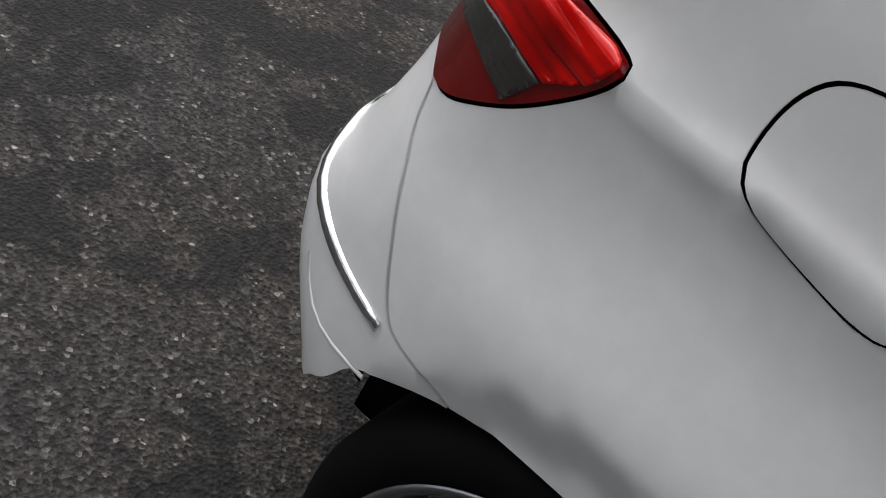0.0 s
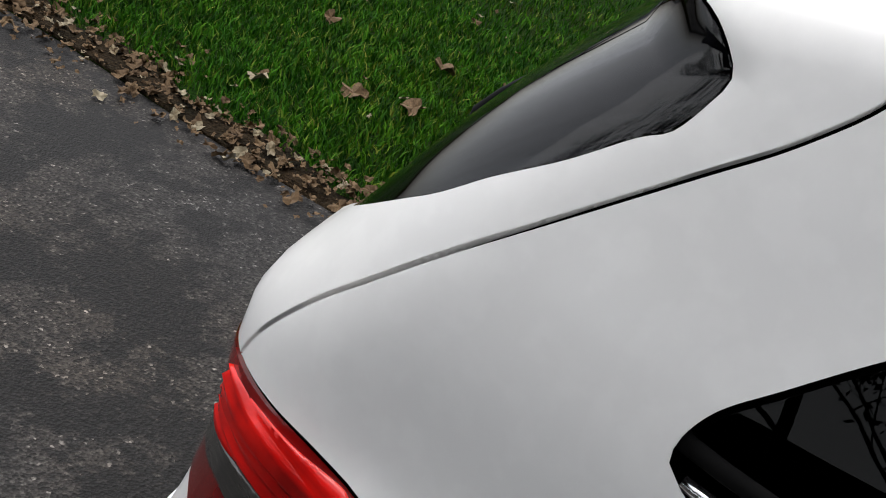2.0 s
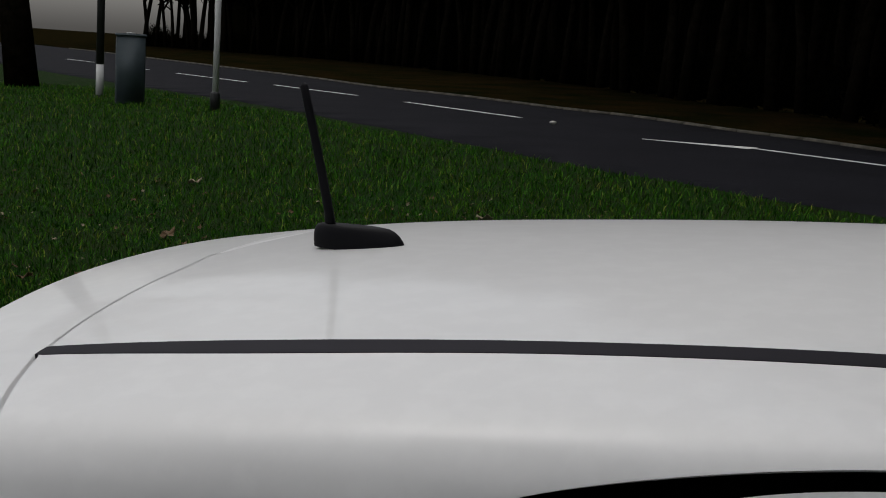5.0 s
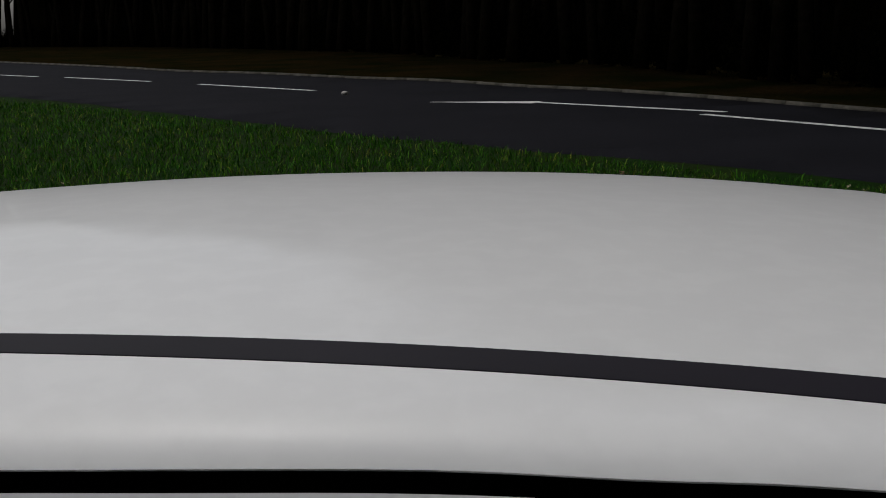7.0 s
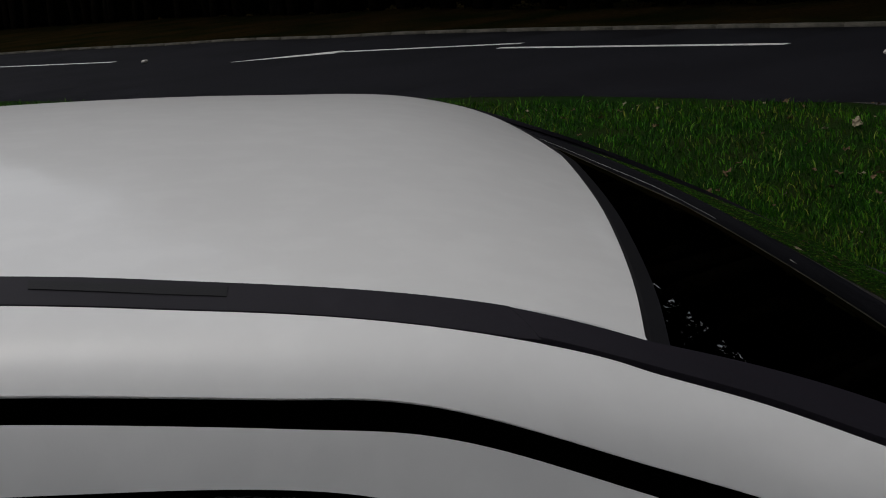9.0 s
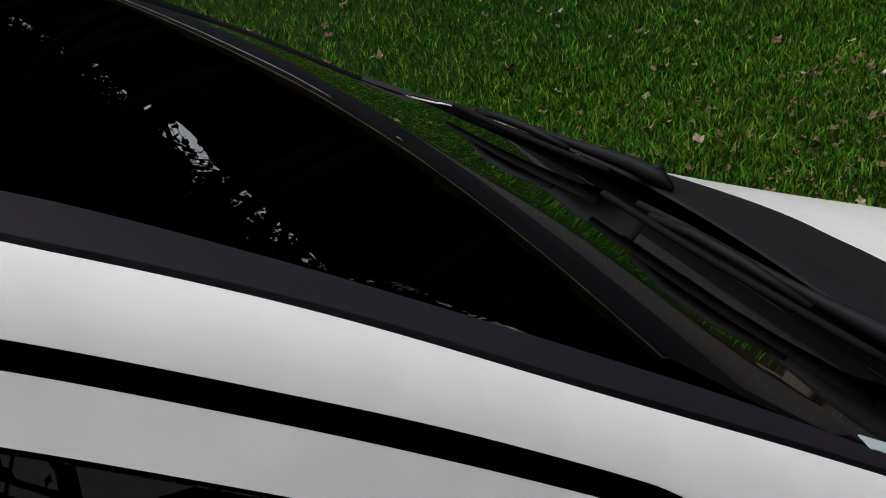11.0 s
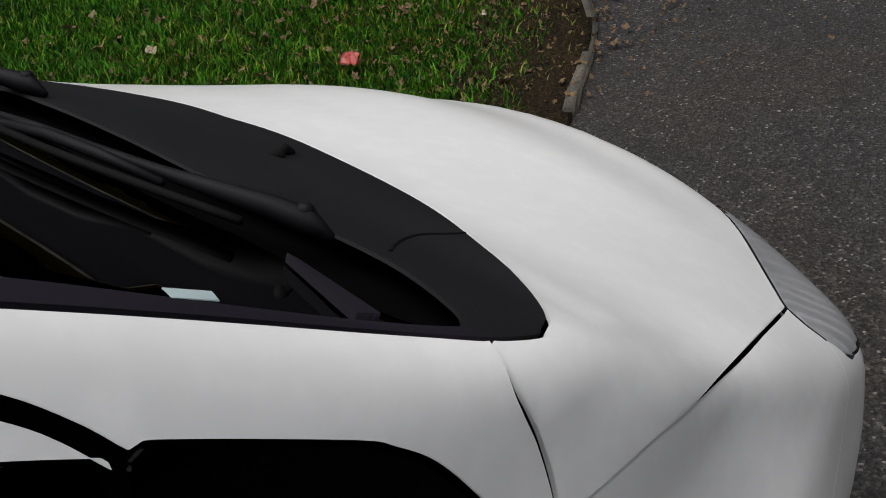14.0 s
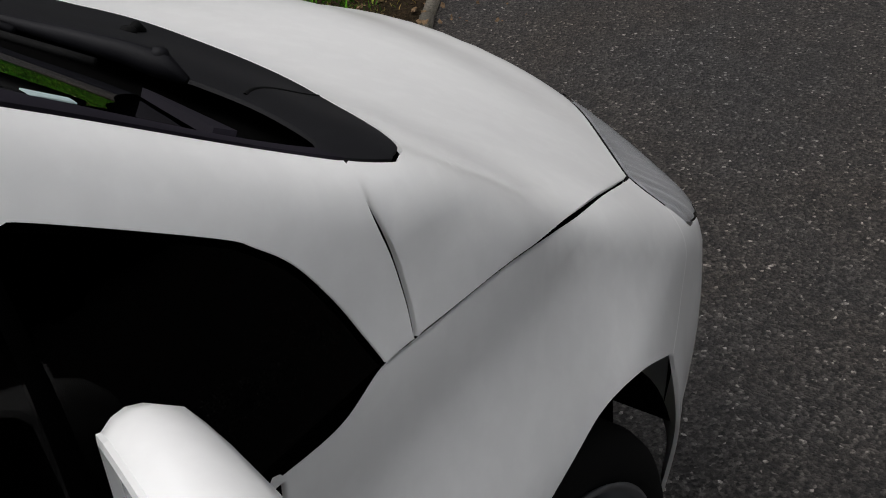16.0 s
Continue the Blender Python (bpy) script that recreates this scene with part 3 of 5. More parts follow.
for a, b in (((-32.90, 58.82), (-29.55, 55.59)), ((-26.20, 52.05), (-23.33, 48.91)), ((-20.72, 46.26), (-15.63, 41.17)), ((-14.02, 39.80), (-9.63, 35.30)), ((-7.43, 32.86), (-3.33, 28.37))):
    strip_mark("road_marking", a, b, 0.15, 0.15, "white painted dash on the road's middle line")
strip_mark("road_marking", (-0.06, 23.37), (2.12, 22.53), 0.06, 0.5, "white painted wedge that begins a double line")
strip_mark("road_marking", (2.12, 22.53), (5.25, 19.28), 0.15, 0.15, "long white painted line on the road")
strip_mark("road_marking", (4.82, 18.92), (7.97, 14.09), 0.15, 0.15, "long white painted line on the road")

# ---- the parked car ----
car = thing("car", "white five-door hatchback parked on worn asphalt", "car")
side_map = Along(0.5)
top_map = Round((1.6, 0, 0.3), (0, 0, 1))
gate_map = Round((1.25, 0, 0.95), (-1, 0, 0.25))
tail_map = Round((0.75, -0.25, 0.75), (-0.8, -0.6, 0))


def on_top(x, y):
    return (x, y, float(top_line(x) - crown(x) * y * y))


def on_side(x, z):
    return (x, -float(half_width(np.array(x), np.array(z))), z)


def flipped(pts):
    return [(x, -y, z) for x, y, z in pts]


# shell just under the skin, open at the wheels; black for the shade inside
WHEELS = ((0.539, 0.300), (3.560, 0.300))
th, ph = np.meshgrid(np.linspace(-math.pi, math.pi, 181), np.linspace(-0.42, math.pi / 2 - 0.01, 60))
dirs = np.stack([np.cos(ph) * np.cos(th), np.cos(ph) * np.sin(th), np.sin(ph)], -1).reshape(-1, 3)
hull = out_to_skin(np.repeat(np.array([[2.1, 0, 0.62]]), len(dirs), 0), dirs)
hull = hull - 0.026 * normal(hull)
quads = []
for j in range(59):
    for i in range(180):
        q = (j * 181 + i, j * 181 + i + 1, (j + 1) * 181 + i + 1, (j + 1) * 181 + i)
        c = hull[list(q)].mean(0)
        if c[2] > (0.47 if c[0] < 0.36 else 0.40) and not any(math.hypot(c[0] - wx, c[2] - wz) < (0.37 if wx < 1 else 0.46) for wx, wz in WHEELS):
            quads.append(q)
mesh_object("inside_shade_shell", hull, quads, dark, car, "black shell in place of the shade inside the car, behind gaps and glass")

# lines shared by neighbouring panels
strip_low = [(0.471, -0.487, 1.484), (0.693, -0.499, 1.515), (0.988, -0.488, 1.547), (1.291, -0.495, 1.570), (1.652, -0.527, 1.581), (1.974, -0.558, 1.577), (2.265, -0.589, 1.558), (2.507, -0.635, 1.524), (2.568, -0.648, 1.504), (2.620, -0.656, 1.484), (2.674, -0.667, 1.460), (2.729, -0.677, 1.436), (2.783, -0.687, 1.410), (2.839, -0.699, 1.382), (2.945, -0.722, 1.325), (3.081, -0.744, 1.250), (3.259, -0.763, 1.143), (3.335, -0.779, 1.102)]
strip_high = [(0.471, -0.467, 1.486), (0.696, -0.467, 1.519), (0.990, -0.460, 1.550), (1.291, -0.467, 1.573), (1.651, -0.494, 1.585), (1.971, -0.523, 1.581), (2.262, -0.550, 1.562), (2.496, -0.602, 1.533), (2.568, -0.624, 1.511)]
pillar_high = [(2.568, -0.624, 1.511), (2.678, -0.628, 1.466), (2.788, -0.658, 1.421), (2.900, -0.687, 1.371), (3.078, -0.724, 1.279), (3.251, -0.746, 1.165), (3.327, -0.761, 1.121)]
roof_front = [(2.568, -0.624, 1.511), (2.586, -0.522, 1.514), (2.603, -0.390, 1.515), (2.617, -0.252, 1.516), (2.633, 0.000, 1.513)]
gate_side = [(0.115, -0.730, 0.959), (0.125, -0.734, 0.983), (0.132, -0.736, 0.995), (0.143, -0.739, 1.013), (0.182, -0.746, 1.064), (0.226, -0.753, 1.111), (0.287, -0.753, 1.172), (0.344, -0.747, 1.225), (0.440, -0.728, 1.313), (0.482, -0.718, 1.351), (0.518, -0.707, 1.390), (0.533, -0.700, 1.411), (0.539, -0.694, 1.425), (0.539, -0.682, 1.443), (0.526, -0.645, 1.467), (0.498, -0.575, 1.478), (0.471, -0.487, 1.484)]
gate_top = [(0.471, -0.467, 1.486), (0.458, -0.363, 1.494), (0.451, -0.213, 1.502), (0.452, -0.097, 1.506), (0.444, 0.000, 1.506)]
lamp_top = [(0.115, -0.730, 0.959), (0.179, -0.773, 0.958), (0.231, -0.790, 0.955), (0.285, -0.802, 0.948), (0.300, -0.805, 0.944), (0.306, -0.806, 0.941), (0.309, -0.804, 0.930)]
lamp_low = [(0.309, -0.804, 0.930), (0.283, -0.802, 0.891), (0.232, -0.793, 0.837), (0.181, -0.781, 0.799), (0.151, -0.769, 0.782), (0.127, -0.752, 0.777)]
bumper_seam = [(0.127, -0.752, 0.777), (0.138, -0.769, 0.739), (0.156, -0.787, 0.708), (0.187, -0.810, 0.654), (0.230, -0.827, 0.589), (0.263, -0.838, 0.570), (0.308, -0.843, 0.568), (0.342, -0.838, 0.553)]
arch_bumper = [(0.342, -0.838, 0.553), (0.292, -0.839, 0.531), (0.234, -0.838, 0.496), (0.205, -0.831, 0.447), (0.182, -0.819, 0.420), (0.169, -0.804, 0.396)]
arch_rear = [(0.342, -0.838, 0.553), (0.394, -0.837, 0.566), (0.469, -0.844, 0.577), (0.577, -0.851, 0.587), (0.666, -0.854, 0.589), (0.778, -0.861, 0.556), (0.855, -0.869, 0.482), (0.905, -0.861, 0.373), (0.922, -0.842, 0.233)]
window_low = [(0.589, -0.809, 1.091), (0.805, -0.804, 1.094), (1.050, -0.808, 1.075)]
window_tail = [(0.871, -0.697, 1.432), (0.803, -0.706, 1.408), (0.708, -0.735, 1.333), (0.620, -0.761, 1.256), (0.566, -0.777, 1.203), (0.533, -0.786, 1.169), (0.519, -0.794, 1.141), (0.519, -0.799, 1.122), (0.529, -0.801, 1.114), (0.546, -0.805, 1.104), (0.589, -0.809, 1.091)]
door_top = [(3.044, -0.785, 1.191), (3.032, -0.784, 1.193), (3.015, -0.776, 1.217), (2.991, -0.766, 1.245), (2.965, -0.758, 1.268), (2.938, -0.751, 1.285), (2.855, -0.735, 1.330), (2.768, -0.719, 1.372), (2.658, -0.700, 1.422), (2.553, -0.684, 1.464), (2.448, -0.668, 1.503), (2.363, -0.662, 1.515), (2.218, -0.655, 1.531), (2.066, -0.652, 1.5405), (1.968, -0.652, 1.5425), (1.836, -0.650, 1.5455), (1.596, -0.652, 1.542), (1.396, -0.651, 1.538), (1.195, -0.657, 1.522), (0.994, -0.677, 1.483), (0.871, -0.697, 1.432)]
quarter_edge = [(3.293, -0.837, 0.945), (3.279, -0.826, 0.977), (3.260, -0.819, 1.018), (3.231, -0.815, 1.066), (3.202, -0.811, 1.096), (3.172, -0.806, 1.119), (3.043, -0.784, 1.193), (3.032, -0.785, 1.190)]
pillar_seam = [(3.335, -0.779, 1.102), (3.324, -0.812, 1.072), (3.334, -0.818, 1.022), (3.338, -0.825, 0.977), (3.335, -0.836, 0.945)]
hood_side = [(3.335, -0.836, 0.945), (3.376, -0.834, 0.943), (3.426, -0.832, 0.940), (3.467, -0.828, 0.936), (3.516, -0.820, 0.927), (3.579, -0.805, 0.909), (3.712, -0.764, 0.860), (3.863, -0.712, 0.798), (3.975, -0.671, 0.748)]
cowl_edge = [(3.335, -0.779, 1.102), (3.363, -0.783, 1.089), (3.389, -0.783, 1.077), (3.400, -0.775, 1.075), (3.431, -0.752, 1.063), (3.496, -0.670, 1.034), (3.557, -0.572, 1.007), (3.620, -0.424, 0.991), (3.650, -0.217, 0.997), (3.659, -0.105, 0.999), (3.655, 0.000, 1.002)]
cowl_lip = [(3.327, -0.761, 1.121), (3.348, -0.728, 1.105), (3.371, -0.640, 1.105), (3.372, -0.539, 1.115), (3.365, -0.417, 1.127), (3.375, -0.220, 1.127), (3.381, -0.100, 1.127), (3.383, 0.000, 1.127)]
cowl_glass = [(3.327, -0.761, 1.121), (3.298, -0.715, 1.135), (3.299, -0.640, 1.140), (3.300, -0.539, 1.150), (3.293, -0.417, 1.162), (3.305, -0.220, 1.157), (3.310, 0.000, 1.157)]
nose_edge = [(3.975, -0.671, 0.748), (4.026, -0.620, 0.742), (4.132, -0.522, 0.727), (4.196, -0.451, 0.719), (4.230, -0.384, 0.724), (4.272, -0.206, 0.745), (4.287, 0.000, 0.755)]
lamp_front_low = [(3.975, -0.671, 0.748), (3.968, -0.704, 0.738), (3.980, -0.725, 0.719), (4.015, -0.740, 0.676)]
bumper_front = [(3.980, -0.725, 0.719), (3.973, -0.748, 0.701), (3.956, -0.766, 0.649), (3.913, -0.777, 0.602), (3.845, -0.803, 0.586)]
arch_front = [(3.845, -0.803, 0.586), (3.808, -0.814, 0.611), (3.719, -0.839, 0.660), (3.616, -0.857, 0.689), (3.535, -0.867, 0.690), (3.401, -0.875, 0.670), (3.276, -0.877, 0.636), (3.176, -0.876, 0.567), (3.110, -0.879, 0.448), (3.061, -0.845, 0.240)]
flap_line = [(0.432, -0.820, 0.945), (0.429, -0.817, 0.961), (0.429, -0.811, 0.984), (0.435, -0.807, 1.010), (0.450, -0.805, 1.032), (0.479, -0.806, 1.045), (0.518, -0.809, 1.048), (0.557, -0.813, 1.042), (0.588, -0.816, 1.026), (0.606, -0.821, 0.998), (0.614, -0.826, 0.962), (0.610, -0.831, 0.928), (0.596, -0.833, 0.906), (0.569, -0.833, 0.901), (0.533, -0.830, 0.905), (0.493, -0.826, 0.913), (0.461, -0.823, 0.922), (0.441, -0.821, 0.932), (0.432, -0.820, 0.945)]
rear_glass_edge = [(0.300, -0.500, 1.425), (0.335, -0.600, 1.427), (0.384, -0.668, 1.414), (0.410, -0.692, 1.396), (0.422, -0.699, 1.378), (0.416, -0.707, 1.358), (0.401, -0.717, 1.329), (0.378, -0.719, 1.313), (0.333, -0.725, 1.273), (0.282, -0.724, 1.233), (0.226, -0.715, 1.184), (0.147, -0.657, 1.120), (0.065, -0.497, 1.039), (0.022, -0.299, 0.981), (0.013, -0.150, 0.964), (0.010, 0.000, 0.959)]
low_front = [(3.943, -0.748, 0.243), (4.142, -0.638, 0.221), (4.248, -0.350, 0.237), (4.281, 0.000, 0.234)]
wheel_front = [(3.845, -0.803, 0.586), (3.864, -0.789, 0.492), (3.913, -0.768, 0.366), (3.943, -0.748, 0.243)]
lamp_bottom = [(4.280, -0.408, 0.577), (4.187, -0.651, 0.609), (4.049, -0.734, 0.657), (3.980, -0.725, 0.719)]
rear_glass_top = [(0.300, 0.500, 1.425), (0.275, 0.3, 1.424), (0.262, 0, 1.423), (0.275, -0.3, 1.424), (0.300, -0.500, 1.425)]
rear_glass_loop = [rear_glass_edge, [(x, -y, z) for x, y, z in rear_glass_edge][::-1], rear_glass_top]

# body panels
panel("roof", [gate_top[::-1] and flipped(gate_top), flipped(strip_high), flipped(roof_front), roof_front[::-1], strip_high[::-1], gate_top], top_map, paint, car, "white roof with faint reflections", step=0.04)
panel("side_frame", [gate_side, strip_low, pillar_seam, [pillar_seam[-1], quarter_edge[0]], quarter_edge, door_top, window_tail, window_low,
                     [on_side(1.05, 1.075), on_side(1.06, 0.9), on_side(1.03, 0.7), on_side(0.985, 0.45), on_side(0.97, 0.24)], [on_side(0.97, 0.24), on_side(0.915, 0.24)], arch_rear[::-1], bumper_seam[::-1], lamp_low[::-1], lamp_top[::-1]],
      side_map, paint, car, "white side panel with rear wing and pillars", step=0.028, gap=0.0036, depth=0.003, holes=[[flap_line]], mirror=True)
panel("fuel_flap", [flap_line], side_map, paint, car, "white fuel filler flap", gap=0.0008, step=0.02)
gate_foot = [(0.008, 0.000, 0.776), (0.010, -0.199, 0.778), (0.023, -0.418, 0.802), (0.012, -0.497, 0.948), (0.057, -0.614, 0.950), (0.115, -0.730, 0.959)]
panel("tailgate", [gate_side, [gate_side[-1], gate_top[0]], gate_top, flipped(gate_top)[::-1], [flipped(gate_top)[0], flipped(gate_side)[-1]], flipped(gate_side)[::-1], flipped(gate_foot)[::-1], gate_foot],
      gate_map, paint, car, "white tailgate with roof spoiler", step=0.026, gap=0.0022, depth=0.014, holes=[rear_glass_loop])
panel("rear_window", rear_glass_loop, gate_map, rear_glass, car, "dark tinted rear window with grey streaks", step=0.04, lift=-0.005, depth=0.004)
rear_low = [(0.169, -0.804, 0.396), (0.115, -0.760, 0.377), (0.061, -0.599, 0.361), (0.030, 0.000, 0.350)]
rear_high = [(0.009, 0.000, 0.772), (0.015, -0.417, 0.789), (0.054, -0.612, 0.797), (0.095, -0.722, 0.792), (0.127, -0.752, 0.777)]
bumper_map = Round((0.75, 0, 0.5), (-1, 0, 0))
panel("rear_bumper", [bumper_seam, arch_bumper, rear_low, flipped(rear_low)[::-1], flipped(arch_bumper)[::-1], flipped(bumper_seam)[::-1], flipped(rear_high)[::-1], rear_high], bumper_map, paint, car, "white rear bumper", step=0.028)
panel("hood", [cowl_edge[::-1], pillar_seam, hood_side, nose_edge, flipped(nose_edge)[::-1], flipped(hood_side)[::-1], flipped(pillar_seam)[::-1], flipped(cowl_edge)], Round((3.45, 0, 0.35), (0.25, 0, 1)), paint, car, "white sloping bonnet", gap=0.0034, step=0.03)
panel("front_wing", [hood_side[::-1], [hood_side[0], quarter_edge[0], on_side(3.236, 0.924), on_side(3.155, 0.924)], [on_side(3.155, 0.924), on_side(3.162, 0.90), on_side(3.10, 0.66), on_side(2.98, 0.50), on_side(2.95, 0.24)], [on_side(2.95, 0.24), arch_front[-1]], arch_front[::-1], bumper_front[::-1], lamp_front_low[:3][::-1]], side_map, paint, car, "white front wing", step=0.028, mirror=True)
front_map = Round((3.4, 0, 0.5), (1, 0, 0))
mouth = [(4.230, 0.000, 0.706), (4.225, -0.196, 0.702), (4.189, -0.402, 0.692), (4.219, -0.402, 0.636), (4.260, -0.403, 0.578)]
mouth_low = [(4.260, -0.403, 0.578), (4.292, -0.197, 0.592), (4.302, 0.000, 0.593)]
panel("front_bumper", [bumper_front, wheel_front, low_front, flipped(low_front)[::-1], flipped(wheel_front)[::-1], flipped(bumper_front)[::-1], flipped(lamp_bottom)[::-1], flipped(mouth_low), mouth_low[::-1], lamp_bottom], front_map, paint, car, "white front bumper", step=0.03)
panel("grille", [mouth, mouth_low, flipped(mouth_low)[::-1], flipped(mouth)[::-1]], front_map, trim_black, car, "black front grille", lift=-0.006)
head = [nose_edge[:4] + [(4.20, -0.41, 0.706)], mouth[2:], lamp_bottom, lamp_front_low[:3][::-1]]
head_map = Round((3.6, -0.2, 0.45), (0.8, -0.5, 0.35))
panel("headlamp", head, head_map, clear, car, "clear headlamp with ribbed reflectors", step=0.02, lift=0.003, gap=0.004, depth=0.003, mirror=True)
for child in car.children:
    if child.name.startswith("headlamp"):
        child.visible_shadow = False
panel("headlamp_reflector", head, head_map, reflector, car, "ribbed silver lamp reflector", step=0.008, lift=-0.014, gap=0.006, depth=0.004, mirror=True, ripple=lambda p: 0.009 * np.abs(np.sin(p[:, 1] * 95 + p[:, 0] * 30)) - 0.012 * np.exp(-((p[:, 0] - 4.12) ** 2 + (p[:, 1] + 0.60) ** 2) / 0.004))
ribbon("headlamp_seal", nose_edge[:4][::-1] + lamp_front_low[1:3], 0.006, 0.004, rubber, car, lift=0.001, how=head_map, mirror=True)

# black trim and glass of the windscreen
panel("windscreen", [roof_front, flipped(roof_front)[::-1], flipped(pillar_high), flipped(cowl_glass), cowl_glass[::-1], pillar_high[::-1]], Round((2.7, 0, 0.3), (0.5, 0, 1)), screen_glass, car, "dark windscreen with reflections", step=0.04, lift=-0.006, depth=0.006)
band_line = [on_top(x + 0.012, y) for x, y, z in roof_front]
panel("windscreen_band", [roof_front, flipped(roof_front)[::-1], [flipped(roof_front)[0], flipped(band_line)[0]], flipped(band_line), band_line[::-1], [band_line[0], roof_front[0]]], Round((2.7, 0, 0.3), (0.5, 0, 1)), trim_black, car, "black rubber edge over the windscreen", gap=0.001, lift=-0.001, depth=0.008)
panel("pillar_trim", [pillar_high, [pillar_high[-1], strip_low[-1]], strip_low[7:][::-1], [strip_low[7], strip_high[7]], strip_high[7:]], side_map, strip_grey, car, "grey windscreen pillar moulding", gap=0.0008, lift=0.001, mirror=True)
panel("roof_moulding", [strip_low[:8], [strip_low[7], strip_high[7]], strip_high[:8][::-1], [strip_high[0], strip_low[0]]], side_map, strip_grey, car, "grey roof drip moulding", gap=-0.0022, lift=0.0004, mirror=True)
panel("roof_cover", [[on_top(2.233, -0.551), on_top(2.347, -0.571)], [on_top(2.347, -0.571), on_top(2.347, -0.587)], [on_top(2.347, -0.587), on_top(2.236, -0.566)], [on_top(2.236, -0.566), on_top(2.233, -0.551)]], side_map, trim_black, car, "small black cover in the roof moulding", gap=0.001, lift=0.001, depth=0.004, mirror=True)
cowl_map = Round((3.35, 0, 0.3), (0.1, 0, 1))
panel("cowl", [cowl_edge[::-1], [strip_low[-1], pillar_high[-1]], cowl_lip, flipped(cowl_lip)[::-1], flipped([pillar_high[-1], strip_low[-1]]), flipped(cowl_edge)], cowl_map, cowl_plastic, car, "black plastic scuttle panel under the windscreen", gap=0.0015, step=0.03, depth=0.004)
# the well's shade is put into its black colour
panel("wiper_well", [cowl_lip, flipped(cowl_lip)[::-1], flipped(cowl_glass), cowl_glass[::-1]], cowl_map, dark, car, "hollow in which the wipers rest, its shade painted black", gap=-0.003, lift=-0.028, depth=0.01, step=0.04)

# side glass and doors
door_low = [(3.021, -0.784, 1.192), (3.001, -0.774, 1.221), (2.983, -0.767, 1.241), (2.959, -0.760, 1.261), (2.937, -0.755, 1.275), (2.854, -0.739, 1.319), (2.767, -0.723, 1.362), (2.657, -0.704, 1.413), (2.556, -0.689, 1.454), (2.460, -0.675, 1.491), (2.378, -0.669, 1.505), (2.231, -0.661, 1.522), (2.150, -0.660, 1.5265), (2.076, -0.660, 1.5305), (2.0335, -0.660, 1.533)]
glass_top = [(3.017, -0.782, 1.199), (2.980, -0.775, 1.219), (2.933, -0.767, 1.243), (2.874, -0.756, 1.273), (2.821, -0.747, 1.299), (2.733, -0.731, 1.341), (2.644, -0.716, 1.382), (2.556, -0.702, 1.419), (2.504, -0.695, 1.438), (2.399, -0.682, 1.472), (2.251, -0.677, 1.487), (2.101, -0.674, 1.494), (2.037, -0.673, 1.498)]
belt = 0.926
panel("front_door_frame", [door_low, [door_low[-1], glass_top[-1]], glass_top[::-1], [glass_top[0], door_low[0]]], side_map, paint, car, "white front door frame", gap=0.0012, depth=0.004, step=0.02, mirror=True)
panel("front_door_glass", [glass_top, [glass_top[-1], on_side(2.05, belt)], [on_side(2.05, belt), on_side(3.01, belt - 0.005)], [on_side(3.01, belt - 0.005), glass_top[0]]], side_map, glass, car, "dark front door glass", step=0.05, lift=-0.006, mirror=True)
panel("quarter_glass", [quarter_edge, [quarter_edge[-1], on_side(3.026, 1.155), on_side(3.03, 0.928)], [on_side(3.03, 0.928), quarter_edge[0]]], side_map, glass, car, "dark fixed glass before the front door", step=0.03, lift=-0.004, mirror=True)
rear_low_line = [(2.028, -0.659, 1.5345), (1.858, -0.655, 1.5375), (1.695, -0.658, 1.537), (1.396, -0.655, 1.527), (1.195, -0.661, 1.511), (1.054, -0.677, 1.482)]
rear_door_glass_top = [on_side(x, z) for x, z in ((2.024, 1.484), (1.8, 1.494), (1.65, 1.498), (1.4, 1.492), (1.2, 1.475), (1.08, 1.435))]
panel("rear_door_frame", [rear_low_line, [rear_low_line[-1], rear_door_glass_top[-1]], rear_door_glass_top[::-1], [rear_door_glass_top[0], rear_low_line[0]]], side_map, paint, car, "white rear door frame", gap=0.0012, depth=0.004, step=0.02, mirror=True)
panel("rear_door_glass", [rear_door_glass_top, [rear_door_glass_top[-1], on_side(1.08, 1.09)], [on_side(1.08, 1.09), on_side(1.5, 1.03), on_side(1.99, 0.965)], [on_side(1.99, 0.965), rear_door_glass_top[0]]], side_map, glass, car, "dark rear door glass", step=0.05, lift=-0.006, mirror=True)
panel("rear_quarter_glass", [window_tail, window_low, [on_side(1.05, 1.075), on_side(1.05, 1.478)], [on_side(1.05, 1.478), on_side(1.0, 1.468), on_side(0.95, 1.450), on_side(0.886, 1.427)]], side_map, glass, car, "dark rear quarter glass", step=0.04, lift=-0.012, depth=0.004, mirror=True)
ribbon("window_trim", [on_side(x, z) for x, z in ((0.53, 1.110), (0.59, 1.106), (0.8, 1.099), (1.05, 1.088))], 0.010, 0.005, chrome, car, "bright strip under the rear quarter glass", lift=-0.004, mirror=True)
ribbon("window_seal", [on_side(x, z) for x, z in ((0.515, 1.138), (0.59, 1.130), (0.8, 1.119), (1.05, 1.109))], 0.016, 0.006, rubber, car, "black seal inside the quarter glass", lift=-0.006, mirror=True)
rear_seam = [on_side(2.031, z) for z in (0.24, 0.6, 0.921)]
panel("rear_door", [[on_side(1.03, 0.24), on_side(1.06, 0.7), on_side(1.07, 1.055)], [on_side(1.07, 1.055), on_side(1.5, 0.99), rear_seam[-1]], rear_seam[::-1], [rear_seam[0], on_side(1.03, 0.24)]], side_map, paint, car, "white rear door", step=0.05, mirror=True)
wing_seam = [on_side(x, z) for x, z in ((3.150, 0.922), (3.157, 0.90), (3.095, 0.66), (2.975, 0.50), (2.945, 0.24))]
